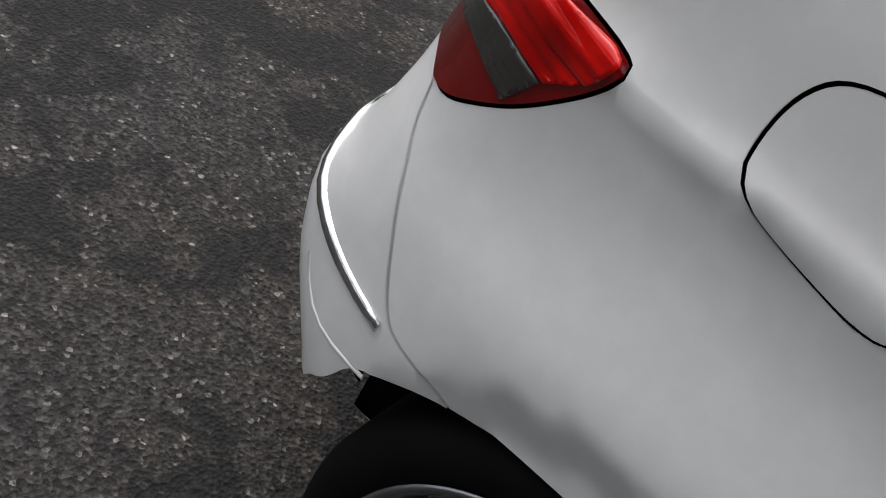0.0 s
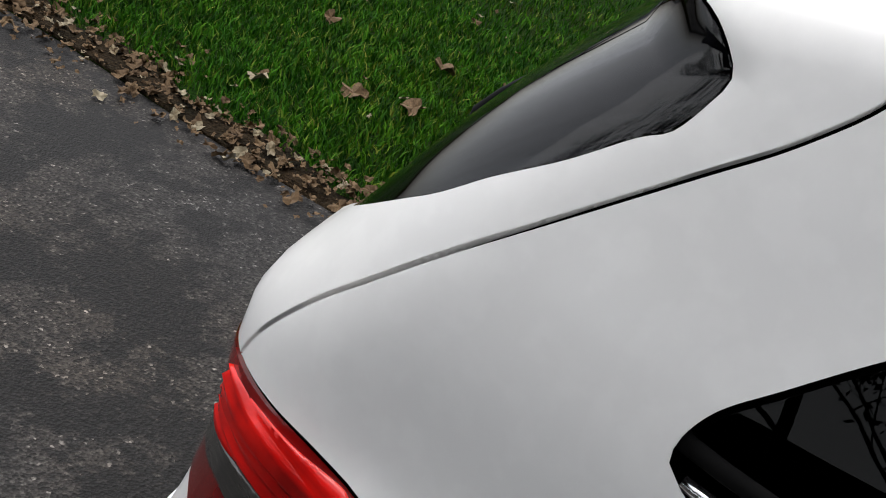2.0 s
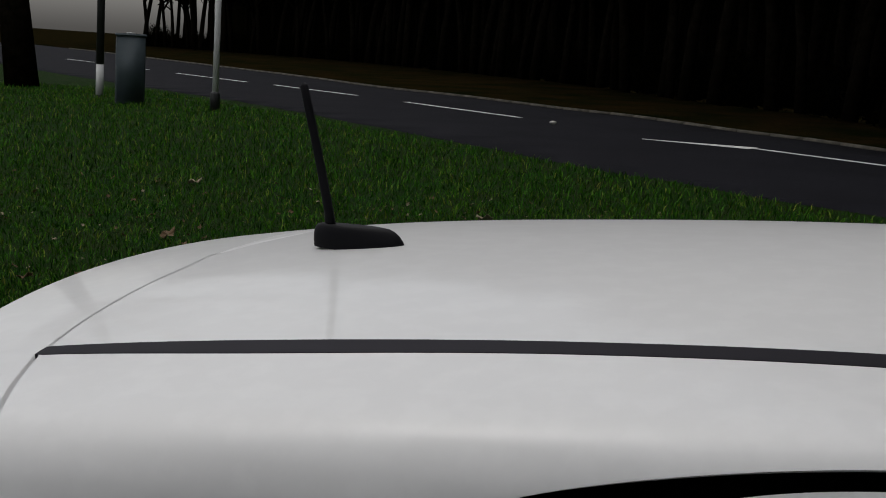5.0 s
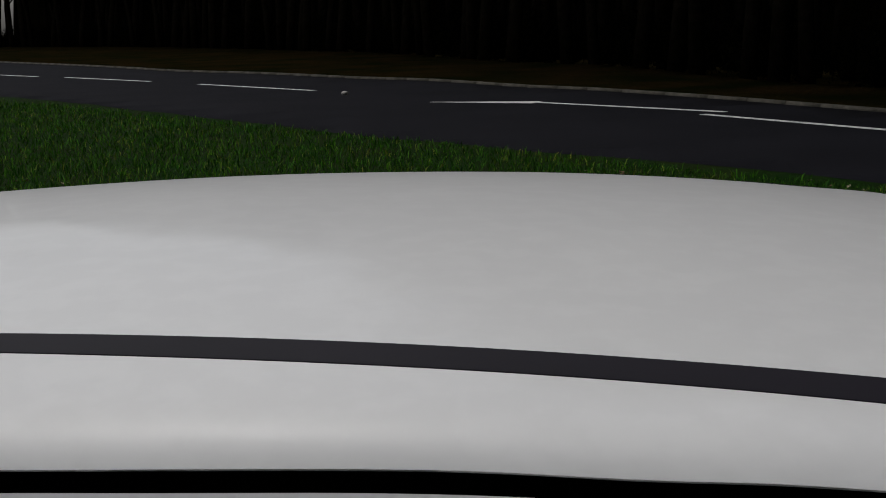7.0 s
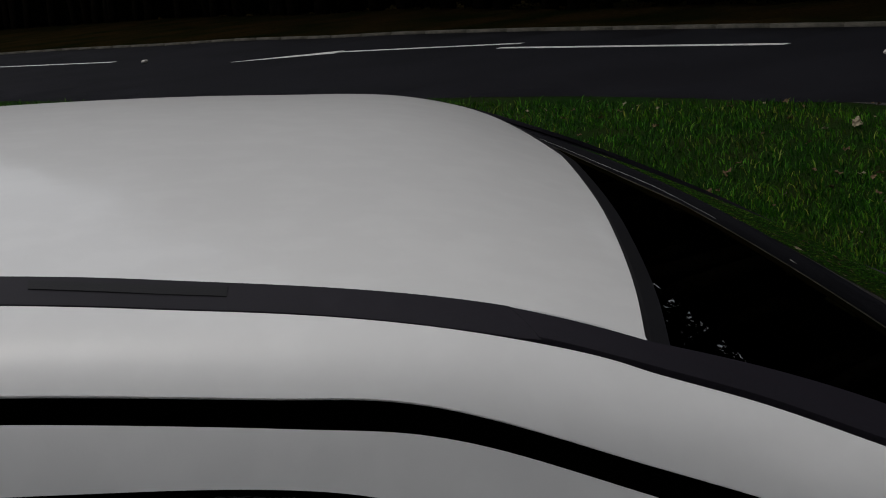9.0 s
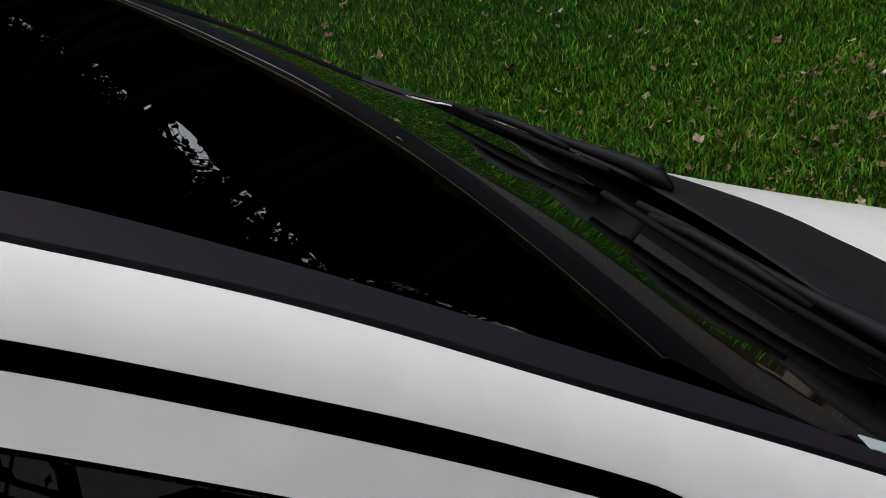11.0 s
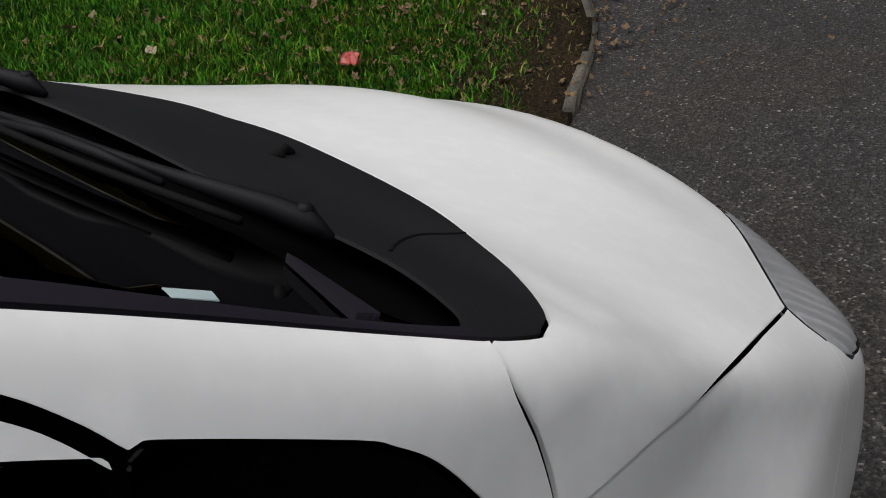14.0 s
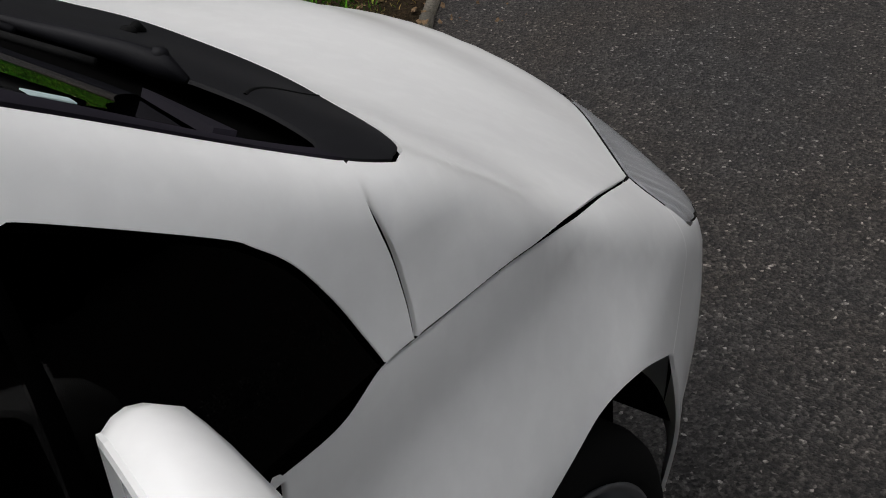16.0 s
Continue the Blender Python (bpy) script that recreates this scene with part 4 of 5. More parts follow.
panel("front_door", [rear_seam, [rear_seam[-1], on_side(2.6, 0.922), wing_seam[0]], wing_seam, [wing_seam[-1], rear_seam[0]]], side_map, paint, car, "white front door", step=0.04, mirror=True)

# tail lamps
lamp_rear = [(0.127, -0.752, 0.777), (0.095, -0.722, 0.792), (0.049, -0.612, 0.787), (0.026, -0.447, 0.794), (0.016, -0.457, 0.936), (0.057, -0.614, 0.948), (0.115, -0.730, 0.959)]
panel("tail_lamp", [lamp_top, lamp_low, lamp_rear], tail_map, red_dark, car, "red wrap-round tail lamp with a smoked band", step=0.016, gap=0.0008, lift=0.002, mirror=True)
band_up = [(0.101, -0.716, 0.885), (0.115, -0.734, 0.882), (0.150, -0.761, 0.881), (0.186, -0.778, 0.882), (0.232, -0.790, 0.874), (0.243, -0.791, 0.871)]
band_low = [(0.216, -0.788, 0.828), (0.211, -0.787, 0.831), (0.156, -0.766, 0.844), (0.108, -0.727, 0.846), (0.092, -0.704, 0.840)]
panel("upper_lens", [band_up, [band_up[-1], (0.281, -0.798, 0.899), (0.301, -0.808, 0.929)], [(0.301, -0.808, 0.929), (0.303, -0.808, 0.936), (0.288, -0.802, 0.946), (0.232, -0.793, 0.948), (0.179, -0.777, 0.951), (0.118, -0.731, 0.948)], [(0.118, -0.731, 0.948), band_up[0]]], tail_map, red_bright, car, "bright red fluted lens", step=0.006, gap=0.0005, lift=0.0045, mirror=True, ripple=lambda p: 0.0026 * np.sin((p[:, 2] + 0.16 * (p[:, 0] - 0.13)) * 380))
panel("smoked_band", [band_up, [band_up[-1], band_low[0]], band_low, [band_low[-1], band_up[0]]], tail_map, smoke, car, "smoked grey ribbed band", step=0.005, gap=0.0005, lift=0.0045, mirror=True, ripple=lambda p: 0.0012 * np.sin((p[:, 2] + 0.22 * (p[:, 0] - 0.13)) * 560))

# bumper trim
chrome_line = [(-0.041, -0.293, 0.593), (-0.023, -0.443, 0.600), (-0.003, -0.572, 0.605), (0.032, -0.685, 0.630), (0.046, -0.725, 0.614), (0.066, -0.754, 0.589), (0.110, -0.785, 0.576), (0.169, -0.810, 0.566), (0.236, -0.832, 0.563)]
ribbon("bumper_strip", chrome_line, [0.02, 0.02, 0.018, 0.014], 0.006, chrome, car, "bright chrome strip round the bumper", lift=0.005, how=tail_map, mirror=True)

ribbon("bumper_crease", [(0.106, -0.780, 0.527), (0.149, -0.799, 0.495), (0.197, -0.818, 0.491), (0.246, -0.829, 0.500)], 0.005, 0.0015, paint, car, "fine raised line on the bumper", lift=0.001, how=tail_map, mirror=True)

# aerial
aerial = bmesh.new()
for j in range(7):
    f = j / 6
    ring = [aerial.verts.new((0.654 + (0.064 - 0.022 * f ** 2) * math.cos(a) - 0.012 * f, (0.026 - 0.012 * f) * math.sin(a), 0.031 * math.sin(f * math.pi / 2))) for a in np.linspace(0, 2 * math.pi, 24, endpoint=False)]
    if j:
        for k in range(24):
            aerial.faces.new((prev[k], prev[(k + 1) % 24], ring[(k + 1) % 24], ring[k]))
    prev = ring
aerial.faces.new(ring)
base = part("aerial_base", aerial, trim_black, car, "black aerial foot on the roof")
base.location.z = float(top_line(0.654)) - 0.004
rod = bmesh.new()
tube(rod, [(0.614, 0, 0.012), (0.608, 0, 0.046), (0.594, 0, 0.103), (0.575, 0, 0.173), (0.565, 0, 0.209), (0.564, 0, 0.213)], [0.008, 0.0065, 0.006, 0.0058, 0.0056, 0.003], 10)
part("aerial_rod", rod, trim_black, base, "black whip aerial")

# wipers
def over(x, y, h):
    p = to_skin(np.array([on_top(x, y)]))
    return tuple((p + normal(p) * h)[0])


def wiper(dx, dy):
    arm = bmesh.new()
    run = [over(x + dx, y + dy, h) for x, y, h in ((3.300, -0.640, 0.004), (3.292, -0.615, 0.012), (3.277, -0.583, 0.016), (3.258, -0.545, 0.018), (3.240, -0.475, 0.017), (3.228, -0.397, 0.016), (3.220, -0.300, 0.015), (3.211, -0.230, 0.013))]
    tube(arm, run, [0.004, 0.013, 0.011, 0.009, 0.006, 0.005, 0.0045, 0.004], 8)
    ob = part("wiper_arm", arm, trim_black, car, "black wiper arm lying over the scuttle")
    boss = bmesh.new()
    tube(boss, [over(3.291 + dx, -0.612 + dy, h) for h in (0.010, 0.022, 0.026, 0.028)], [0.009, 0.009, 0.007, 0.003], 14)
    part("wiper_pivot", boss, trim_black, ob)
    bl = bmesh.new()
    tube(bl, [over(3.236 - 0.020 * math.sin(s * 3.1) - 0.048 * s + dx, -0.60 + 0.40 * s + dy, 0.009) for s in np.linspace(0, 1, 12)], 0.0042, 6)
    part("wiper_blade", bl, rubber, ob)
    holder = bmesh.new()
    tube(holder, [over(3.224 + dx, -0.505 + dy, 0.014), over(3.205 + dx, -0.43 + dy, 0.020), over(3.196 + dx, -0.36 + dy, 0.020), over(3.190 + dx, -0.29 + dy, 0.014)], [0.004, 0.006, 0.006, 0.004], 8)
    part("blade_holder", holder, trim_black, ob)


wiper(0.055, 0.061)
wiper(0.100, 0.621)
panel("cowl_end", [[over(3.287, -0.605, 0), over(3.287, -0.619, 0)], [over(3.287, -0.619, 0), over(3.266, -0.738, 0)], [over(3.266, -0.738, 0), over(3.243, -0.739, 0)], [over(3.243, -0.739, 0), over(3.287, -0.605, 0)]], Round((2.7, 0, 0.3), (0.5, 0, 1)), strip_grey, car, "grey end piece of the scuttle", gap=0.0005, lift=0.004, depth=0.008, step=0.02, mirror=True)
ribbon("cowl_joint", [over(3.393, -0.610, 0), over(3.424, -0.587, 0), over(3.491, -0.547, 0), over(3.586, -0.507, 0)], 0.004, 0.002, rubber, car, "joint in the scuttle panel", lift=0.0012, how=top_map)
jet = bmesh.new()
tube(jet, [over(3.558, -0.235, h) for h in (-0.004, 0.004, 0.007)], [0.011, 0.010, 0.004], 10)
part("washer_jet", jet, rubber, car, "black washer jet")
jet = bmesh.new()
tube(jet, [over(3.568, -0.223, 0.001), over(3.584, -0.213, 0.005), over(3.602, -0.205, 0.001)], [0.004, 0.008, 0.004], 10)
part("washer_jet", jet, rubber, car, "black washer jet cover")
panel("sticker", [[over(3.115, -0.715, 0), over(3.151, -0.711, 0)], [over(3.151, -0.711, 0), over(3.144, -0.730, 0)], [over(3.144, -0.730, 0), over(3.112, -0.731, 0)], [over(3.112, -0.731, 0), over(3.115, -0.715, 0)]], Round((2.7, 0, 0.3), (0.5, 0, 1)), sticker_mat, car, "pale blue sticker in the windscreen's corner", step=0.02, gap=0.0, lift=0.0015, depth=0.001)

# rear wiper, standing a little off the glass
def off_gate(y, z, h):
    p = out_to_skin(np.array([[1.2, y, z]]), np.array([[-1.0, 0.0, 0.0]]))
    return tuple((p + normal(p) * h)[0])


bm = bmesh.new()
tube(bm, [off_gate(0.02, 0.985, 0.0), off_gate(0.02, 0.995, 0.018), off_gate(0.01, 1.03, 0.030), off_gate(-0.01, 1.075, 0.030), off_gate(-0.03, 1.13, 0.022)], [0.016, 0.018, 0.015, 0.011, 0.007], 12)
rear_arm = part("rear_wiper_arm", bm, trim_black, car, "dark grey rear wiper arm")
bm = bmesh.new()
tube(bm, [off_gate(0.16, 1.10, 0.008), off_gate(-0.03, 1.125, 0.012), off_gate(-0.20, 1.15, 0.008)], [0.004, 0.006, 0.004], 8)
part("rear_wiper_blade", bm, rubber, rear_arm, "black rear wiper blade")

# wheel arch liners and floor
for wx, wz in WHEELS:
    for side in (-1, 1):
        liner = bmesh.new()
        arcs = [[liner.verts.new((wx + 0.375 * math.cos(a), side * y, wz + 0.375 * math.sin(a))) for a in np.linspace(0.30, math.pi - 0.30, 30)] for y in (0.77, 0.45)]
        for k2 in range(29):
            liner.faces.new((arcs[0][k2], arcs[0][k2 + 1], arcs[1][k2 + 1], arcs[1][k2]))
        liner.faces.new(arcs[1])
        part("arch_liner", liner, dark, car, "black wheel arch liner")
under = bmesh.new()
solid(under, [(0.16, -0.60), (4.05, -0.60), (4.15, 0.0), (4.05, 0.60), (0.16, 0.60), (0.08, 0.0)], 0.20, 0.30)
part("floor_pan", under, dark, car, "black underside of the car")

# wheels
tyre_profile = [(0.222, -0.080), (0.234, -0.092), (0.254, -0.097), (0.276, -0.092), (0.292, -0.080), (0.299, -0.062), (0.300, 0.0), (0.299, 0.062), (0.292, 0.080), (0.276, 0.092), (0.254, 0.097), (0.234, 0.092), (0.222, 0.080)]
for i, (wx, wz) in enumerate(WHEELS):
    for side in (-1, 1):
        wheel = new("wheel")
        wheel.parent = car
        wheel.matrix_basis = Matrix.Translation((wx, side * (0.748 if i == 0 else 0.715), wz)) @ (Matrix.Rotation(math.pi, 4, "Z") if side > 0 else Matrix()) @ Matrix.Rotation(0.5 + i, 4, "Y")
        part("tyre", lathe(tyre_profile, 64), rubber, wheel, "black tyre")
        part("rim", lathe([(0.224, 0.085), (0.205, 0.06), (0.200, -0.02), (0.208, -0.068), (0.222, -0.082), (0.233, -0.094), (0.236, -0.099), (0.230, -0.101), (0.222, -0.094), (0.214, -0.080), (0.205, -0.060)], 72), alloy, wheel, "silver alloy rim")
        part("brake_disc", lathe([(0.13, 0.01), (0.13, -0.01), (0.02, -0.012)], 32), dark, wheel, "dark brake disc behind the spokes")
        part("hub", lathe([(0.07, -0.03), (0.066, -0.070), (0.045, -0.078), (0.030, -0.084), (0.001, -0.085)], 32), alloy, wheel)
        spoke = bmesh.new()
        solid(spoke, [(-0.034, 0.045), (0.034, 0.045), (0.024, 0.12), (0.030, 0.17), (0.046, 0.212), (-0.046, 0.212), (-0.030, 0.17), (-0.024, 0.12)], 0.050, 0.082, Matrix.Rotation(radians(90), 4, "X"))
        bmesh.ops.bevel(spoke, geom=spoke.edges[:], offset=0.006, segments=2, affect="EDGES")
        first = part("spoke", spoke, alloy, wheel)
        for s in range(1, 5):
            other = new("spoke", first.data)
            other.parent = wheel
            other.matrix_basis = Matrix.Rotation(2 * math.pi * s / 5, 4, "Y")

# door mirror: a white cap with a crease along its top, a black rim and dark glass towards the rear
mir = new("door_mirror")
mir.parent = car
stations = [(-0.850, 0.55, 0.70), (-0.858, 0.80, 0.88), (-0.875, 0.95, 0.97), (-0.905, 1.0, 1.0), (-0.96, 1.06, 1.0), (-1.01, 1.08, 0.97), (-1.045, 0.98, 0.90), (-1.068, 0.75, 0.75), (-1.076, 0.45, 0.55)]
section = [(0.0, 0.060), (0.012, 0.066), (0.026, 0.0665), (0.042, 0.060), (0.060, 0.046), (0.074, 0.022), (0.078, -0.010), (0.070, -0.042), (0.050, -0.062), (0.024, -0.070), (0.0, -0.068)]


def mirror_point(y, sx, sz, a, h):
    """A point of the housing: a behind the glass plane to the front, h above its middle."""
    return (3.031 + 0.36 * (y + 0.837) + a * sx, y + 0.008, 1.026 + h * sz)


shell = bmesh.new()
rings = [[shell.verts.new(mirror_point(y, sx, sz, a, h)) for a, h in section] for y, sx, sz in stations]
for u, v in zip(rings, rings[1:]):
    for q in range(len(section) - 1):
        shell.faces.new((u[q], u[q + 1], v[q + 1], v[q]))
shell.faces.new(rings[0][::-1])
shell.faces.new(rings[-1])
bmesh.ops.recalc_face_normals(shell, faces=shell.faces[:])
part("mirror_shell", shell, paint, mir, "white door mirror cap")
lip = bmesh.new()
around = [(y, sx, sz, 1) for y, sx, sz in stations] + [(y, sx, sz, -1) for y, sx, sz in stations[::-1]]
inner, outer, deep = [], [], []
for y, sx, sz, up in around:
    h = 0.0615 if up > 0 else -0.069
    outer.append(lip.verts.new(mirror_point(y, sx, sz, -0.004, h)))
    inner.append(lip.verts.new(mirror_point(-0.963 + (y + 0.963) * 0.955, sx, sz, -0.006, h * 0.93)))
    deep.append(lip.verts.new(mirror_point(-0.963 + (y + 0.963) * 0.94, sx, sz, 0.012, h * 0.90)))
front = [lip.verts.new(mirror_point(y, sx, sz, 0.002, 0.060 if up > 0 else -0.068)) for y, sx, sz, up in around]
m_ = len(around)
for q in range(m_):
    w_ = (q + 1) % m_
    for u, v in ((front, outer), (outer, inner), (inner, deep)):
        lip.faces.new((u[q], u[w_], v[w_], v[q]))
bmesh.ops.recalc_face_normals(lip, faces=lip.faces[:])
part("mirror_rim", lip, paint, mir, "white rim with a fine joint", smooth=False)
face = bmesh.new()
ring = [face.verts.new(mirror_point(-0.963 + (y + 0.963) * 0.945, sx, sz, 0.008, (0.0615 if up > 0 else -0.069) * 0.91)) for y, sx, sz, up in around]
for q in range(len(stations) - 1):
    face.faces.new((ring[q], ring[q + 1], ring[m_ - 2 - q], ring[m_ - 1 - q]))
part("mirror_glass", face, glass, mir, "dark mirror glass")
foot = bmesh.new()
tube(foot, [(3.10, -0.835, 0.945), (3.075, -0.865, 0.958), (3.05, -0.90, 0.965), (3.045, -0.93, 0.968)], [0.040, 0.034, 0.030, 0.026], 16)
part("mirror_foot", foot, paint, mir, "white mirror foot on the door")


# ---- verge, roadside and wood ----
rng = np.random.default_rng(7)


def inside_verge(p):
    return in_polygon(p, np.vstack([edge_line, near[:k][::-1]]))


def turf_height(x, y):
    return 0.03 * noise.noise((x * 0.7, y * 0.7, 3.1)) + float(rise(x, y))


# grass blades: dense by the car, thinner towards the road
def grass(count, lo, hi, tall, seed, name, fade=(0, 0, 0, 0), mat=None, keep=0.16, label="short green blades of the mown verge"):
    r = np.random.default_rng(seed)
    p = np.stack([r.uniform(lo[0], hi[0], count), r.uniform(lo[1], hi[1], count)], 1)
    p = p[inside_verge(p)]
    bare = np.array([noise.noise((x * 1.3, y * 1.3, 9.0)) for x, y in p])
    d = np.array([np.min(np.hypot(edge_line[:, 0] - x, edge_line[:, 1] - y)) for x, y in p])
    worn = np.clip((p[:, 0] - 4.9) / 1.2, 0, 1) * np.clip((3.8 - p[:, 1]) / 1.2, 0, 1)
    p = p[(d > keep + 0.18 * r.random(len(p))) & (r.random(len(p)) > 0.62 * worn) & (bare > -0.8 + 0.2 * r.random(len(p)))]
    if fade[3]:
        p = p[r.random(len(p)) < np.clip((p[:, 1] - fade[0]) / (fade[1] - fade[0] + 1e-6), 0, 1) * np.clip((fade[3] - p[:, 1]) / (fade[3] - fade[2]), 0, 1)]
    n = len(p)
    z = np.array([turf_height(x, y) for x, y in p])
    h = tall * r.uniform(0.5, 1.25, n)
    a = r.uniform(0, 2 * np.pi, n)
    lean = h * r.uniform(0.2, 0.95, n)
    b = r.uniform(0, 2 * np.pi, n)
    w = r.uniform(0.003, 0.006, n) * (tall / 0.06)
    side = np.stack([np.cos(a), np.sin(a), 0 * a], 1) * w[:, None]
    foot = np.column_stack([p, z - 0.01])
    way = np.stack([np.cos(b) * lean, np.sin(b) * lean, 0 * b], 1)
    mid = foot + way * 0.35 + np.stack([0 * h, 0 * h, h * 0.65], 1)
    tip = foot + way + np.stack([0 * h, 0 * h, h * 0.95], 1)
    v = np.stack([foot - side, foot + side, mid + side * 0.7, mid - side * 0.7, tip], 1).reshape(-1, 3)
    q = np.arange(n)[:, None] * 5
    me = bpy.data.meshes.new(name)
    loops = np.concatenate([q + [0, 1, 2, 3], q + [3, 2, 4]], 1).ravel()
    me.vertices.add(len(v)); me.vertices.foreach_set("co", v.ravel())
    me.loops.add(len(loops)); me.loops.foreach_set("vertex_index", loops)
    starts = np.stack([np.arange(n) * 7, np.arange(n) * 7 + 4], 1).ravel()
    me.polygons.add(2 * n); me.polygons.foreach_set("loop_start", starts)
    me.polygons.foreach_set("loop_total", np.tile([4, 3], n))
    me.update(); me.validate()
    me.materials.append(mat or blade)
    return tagged(new(name, me), label, "grass", kind="stuff")


grass(210000, (-5.5, 1.2), (8.0, 7.0), 0.052, 1, "grass", (0, 0.1, 4.0, 7.0))
grass(130000, (-3.4, 1.2), (7.6, 5.0), 0.058, 6, "grass", (0, 0.1, 3.4, 5.0))
grass(150000, (-12.0, 3.5), (8.0, 16.0), 0.066, 2, "grass", (3.5, 6.5, 9.0, 16.0))
grass(90000, (-22.0, 8.0), (5.0, 32.0), 0.10, 3, "grass", (8.0, 15.0, 31.0, 32.0))
grass(42000, (4.7, 0.8), (7.4, 3.8), 0.036, 4, "grass", mat=dry_blade, keep=0.02, label="sparse yellowing grass on the worn verge end")


# fallen leaves
def leaf_mesh(name, mat, seed, lobes):
    r = random.Random(seed)
    bm = bmesh.new()
    n = 22
    rim = []
    for i in range(n):
        a = 2 * math.pi * i / n
        rad = 0.5 * (0.62 + 0.38 * abs(math.cos(lobes * a / 2))) * r.uniform(0.85, 1.1)
        rim.append(bm.verts.new((rad * math.cos(a), 0.7 * rad * math.sin(a), 0.10 * math.sin(3 * a + seed) + 0.10 * r.random())))
    c = bm.verts.new((0, 0, -0.02))
    for i in range(n):
        bm.faces.new((rim[i], rim[(i + 1) % n], c))
    back = bmesh.ops.extrude_face_region(bm, geom=bm.faces[:])
    bmesh.ops.translate(bm, verts=[v for v in back["geom"] if isinstance(v, bmesh.types.BMVert)], vec=(0, 0, -0.02))
    me = bpy.data.meshes.new(name)
    bm.to_mesh(me); bm.free()
    me.materials.append(mat)
    return me


leaf_kinds = [leaf_mesh("fallen_leaf", m, s, l) for s, (m, l) in enumerate(((dry_leaf, 5), (pale_leaf, 5), (dry_leaf, 3), (pale_leaf, 7)))]
known = [(-3.34, 8.08, 0.18, 0), (-1.48, 3.52, 0.18, 0), (-2.10, 3.47, 0.12, 0), (-1.27, 2.81, 0.15, 0), (-6.23, 9.45, 0.18, 1), (6.19, 7.72, 0.14, 1), (5.18, 4.70, 0.12, 0), (5.81, 4.16, 0.12, 0), (-1.48, 2.67, 0.15, 0), (-5.22, 8.41, 0.2, 1), (-4.68, 11.69, 0.22, 1), (-0.96, 10.35, 0.22, 1),
         (2.54, 9.03, 0.18, 1), (-2.35, 4.86, 0.13, 0), (-0.90, 5.17, 0.14, 0), (4.17, 6.46, 0.11, 1), (5.90, 5.57, 0.11, 1), (6.44, 2.98, 0.09, 1), (6.30, 3.59, 0.10, 1), (4.85, 2.81, 0.09, 0), (5.32, 3.02, 0.09, 1), (-3.47, 6.04, 0.14, 0), (-2.54, 2.61, 0.12, 0), (-1.73, 2.33, 0.12, 1)]
for x, y, s, kind in known:
    ob = new("fallen_leaf", leaf_kinds[kind if s > 0.12 else kind + 2])
    ob.matrix_basis = Matrix.Translation((x, y, turf_height(x, y) + 0.045)) @ Euler((rng.uniform(-0.5, 0.5), rng.uniform(-0.5, 0.5), rng.uniform(0, 6))).to_matrix().to_4x4() @ Matrix.Scale(s, 4)
    tagged(ob, "dry brown oak leaf on the grass" if kind == 0 else "pale dry leaf on the grass", "leaf", "fallen leaves")


def litter(name, count, where, size, seed, mats, label):
    """Many small leaves in one mesh."""
    r = np.random.default_rng(seed)
    vv, ff = [], []
    for _ in range(count):
        x, y, z = where(r)
        src = leaf_kinds[r.integers(0, 4)]
        m = Matrix.Translation((x, y, z)) @ Euler((r.uniform(-0.6, 0.6), r.uniform(-0.6, 0.6), r.uniform(0, 6.3))).to_matrix().to_4x4() @ Matrix.Scale(size * r.uniform(0.4, 1.3), 4)
        k0 = len(vv)
        vv += [m @ v.co for v in src.vertices][:23]
        ff += [(k0 + i, k0 + (i + 1) % 22, k0 + 22) for i in range(22)]
    ob = mesh_object(name, vv, ff, mats, smooth=False)
    return tagged(ob, label, "leaf litter", kind="stuff")


def along_edge(r):
    i = r.integers(60, len(edge_line) - 60)
    x, y = edge_line[i] + r.normal(0, 0.05, 2)
    return x, y + 0.08 + r.normal(0, 0.10), 0.012 + 0.02 * r.random()


def rear_edge(r):
    x = r.uniform(-4.0, 0.6)
    i = int(np.argmin(abs(edge_line[:, 0] - x)))
    return x, edge_line[i, 1] + 0.10 + r.normal(0, 0.13), 0.012 + 0.02 * r.random()


def anywhere(r):
    while True:
        x, y = r.uniform(-7, 7), r.uniform(1.7, 12)
        if inside_verge(np.array([[x, y]]))[0]:
            return x, y, turf_height(x, y) + 0.04


litter("leaf_litter", 520, rear_edge, 0.060, 11, dry_leaf, "drift of dry brown leaves along the asphalt's edge")
litter("leaf_litter", 150, rear_edge, 0.060, 12, pale_leaf, "pale dry leaves along the asphalt's edge")
litter("leaf_litter", 700, rear_edge, 0.028, 16, dry_leaf, "crumbled brown leaves along the asphalt's edge")
litter("leaf_litter", 350, along_edge, 0.05, 13, dry_leaf, "dry leaves along the verge's edge")
litter("leaf_litter", 300, anywhere, 0.045, 14, pale_leaf, "small pale leaves scattered over the grass")
litter("leaf_litter", 500, anywhere, 0.06, 17, dry_leaf, "brown leaves sunk in the grass")
litter("leaf_litter", 420, lambda r: (r.uniform(4.9, 7.2), r.uniform(1.3, 3.8), 0.022), 0.045, 15, dry_leaf, "dry leaves on the bare end of the verge")
litter("leaf_litter", 700, lambda r: (r.normal(6.3, 0.45), r.normal(1.75, 0.35), 0.018), 0.025, 18, dry_leaf, "crumbled leaves on the bare end of the verge")

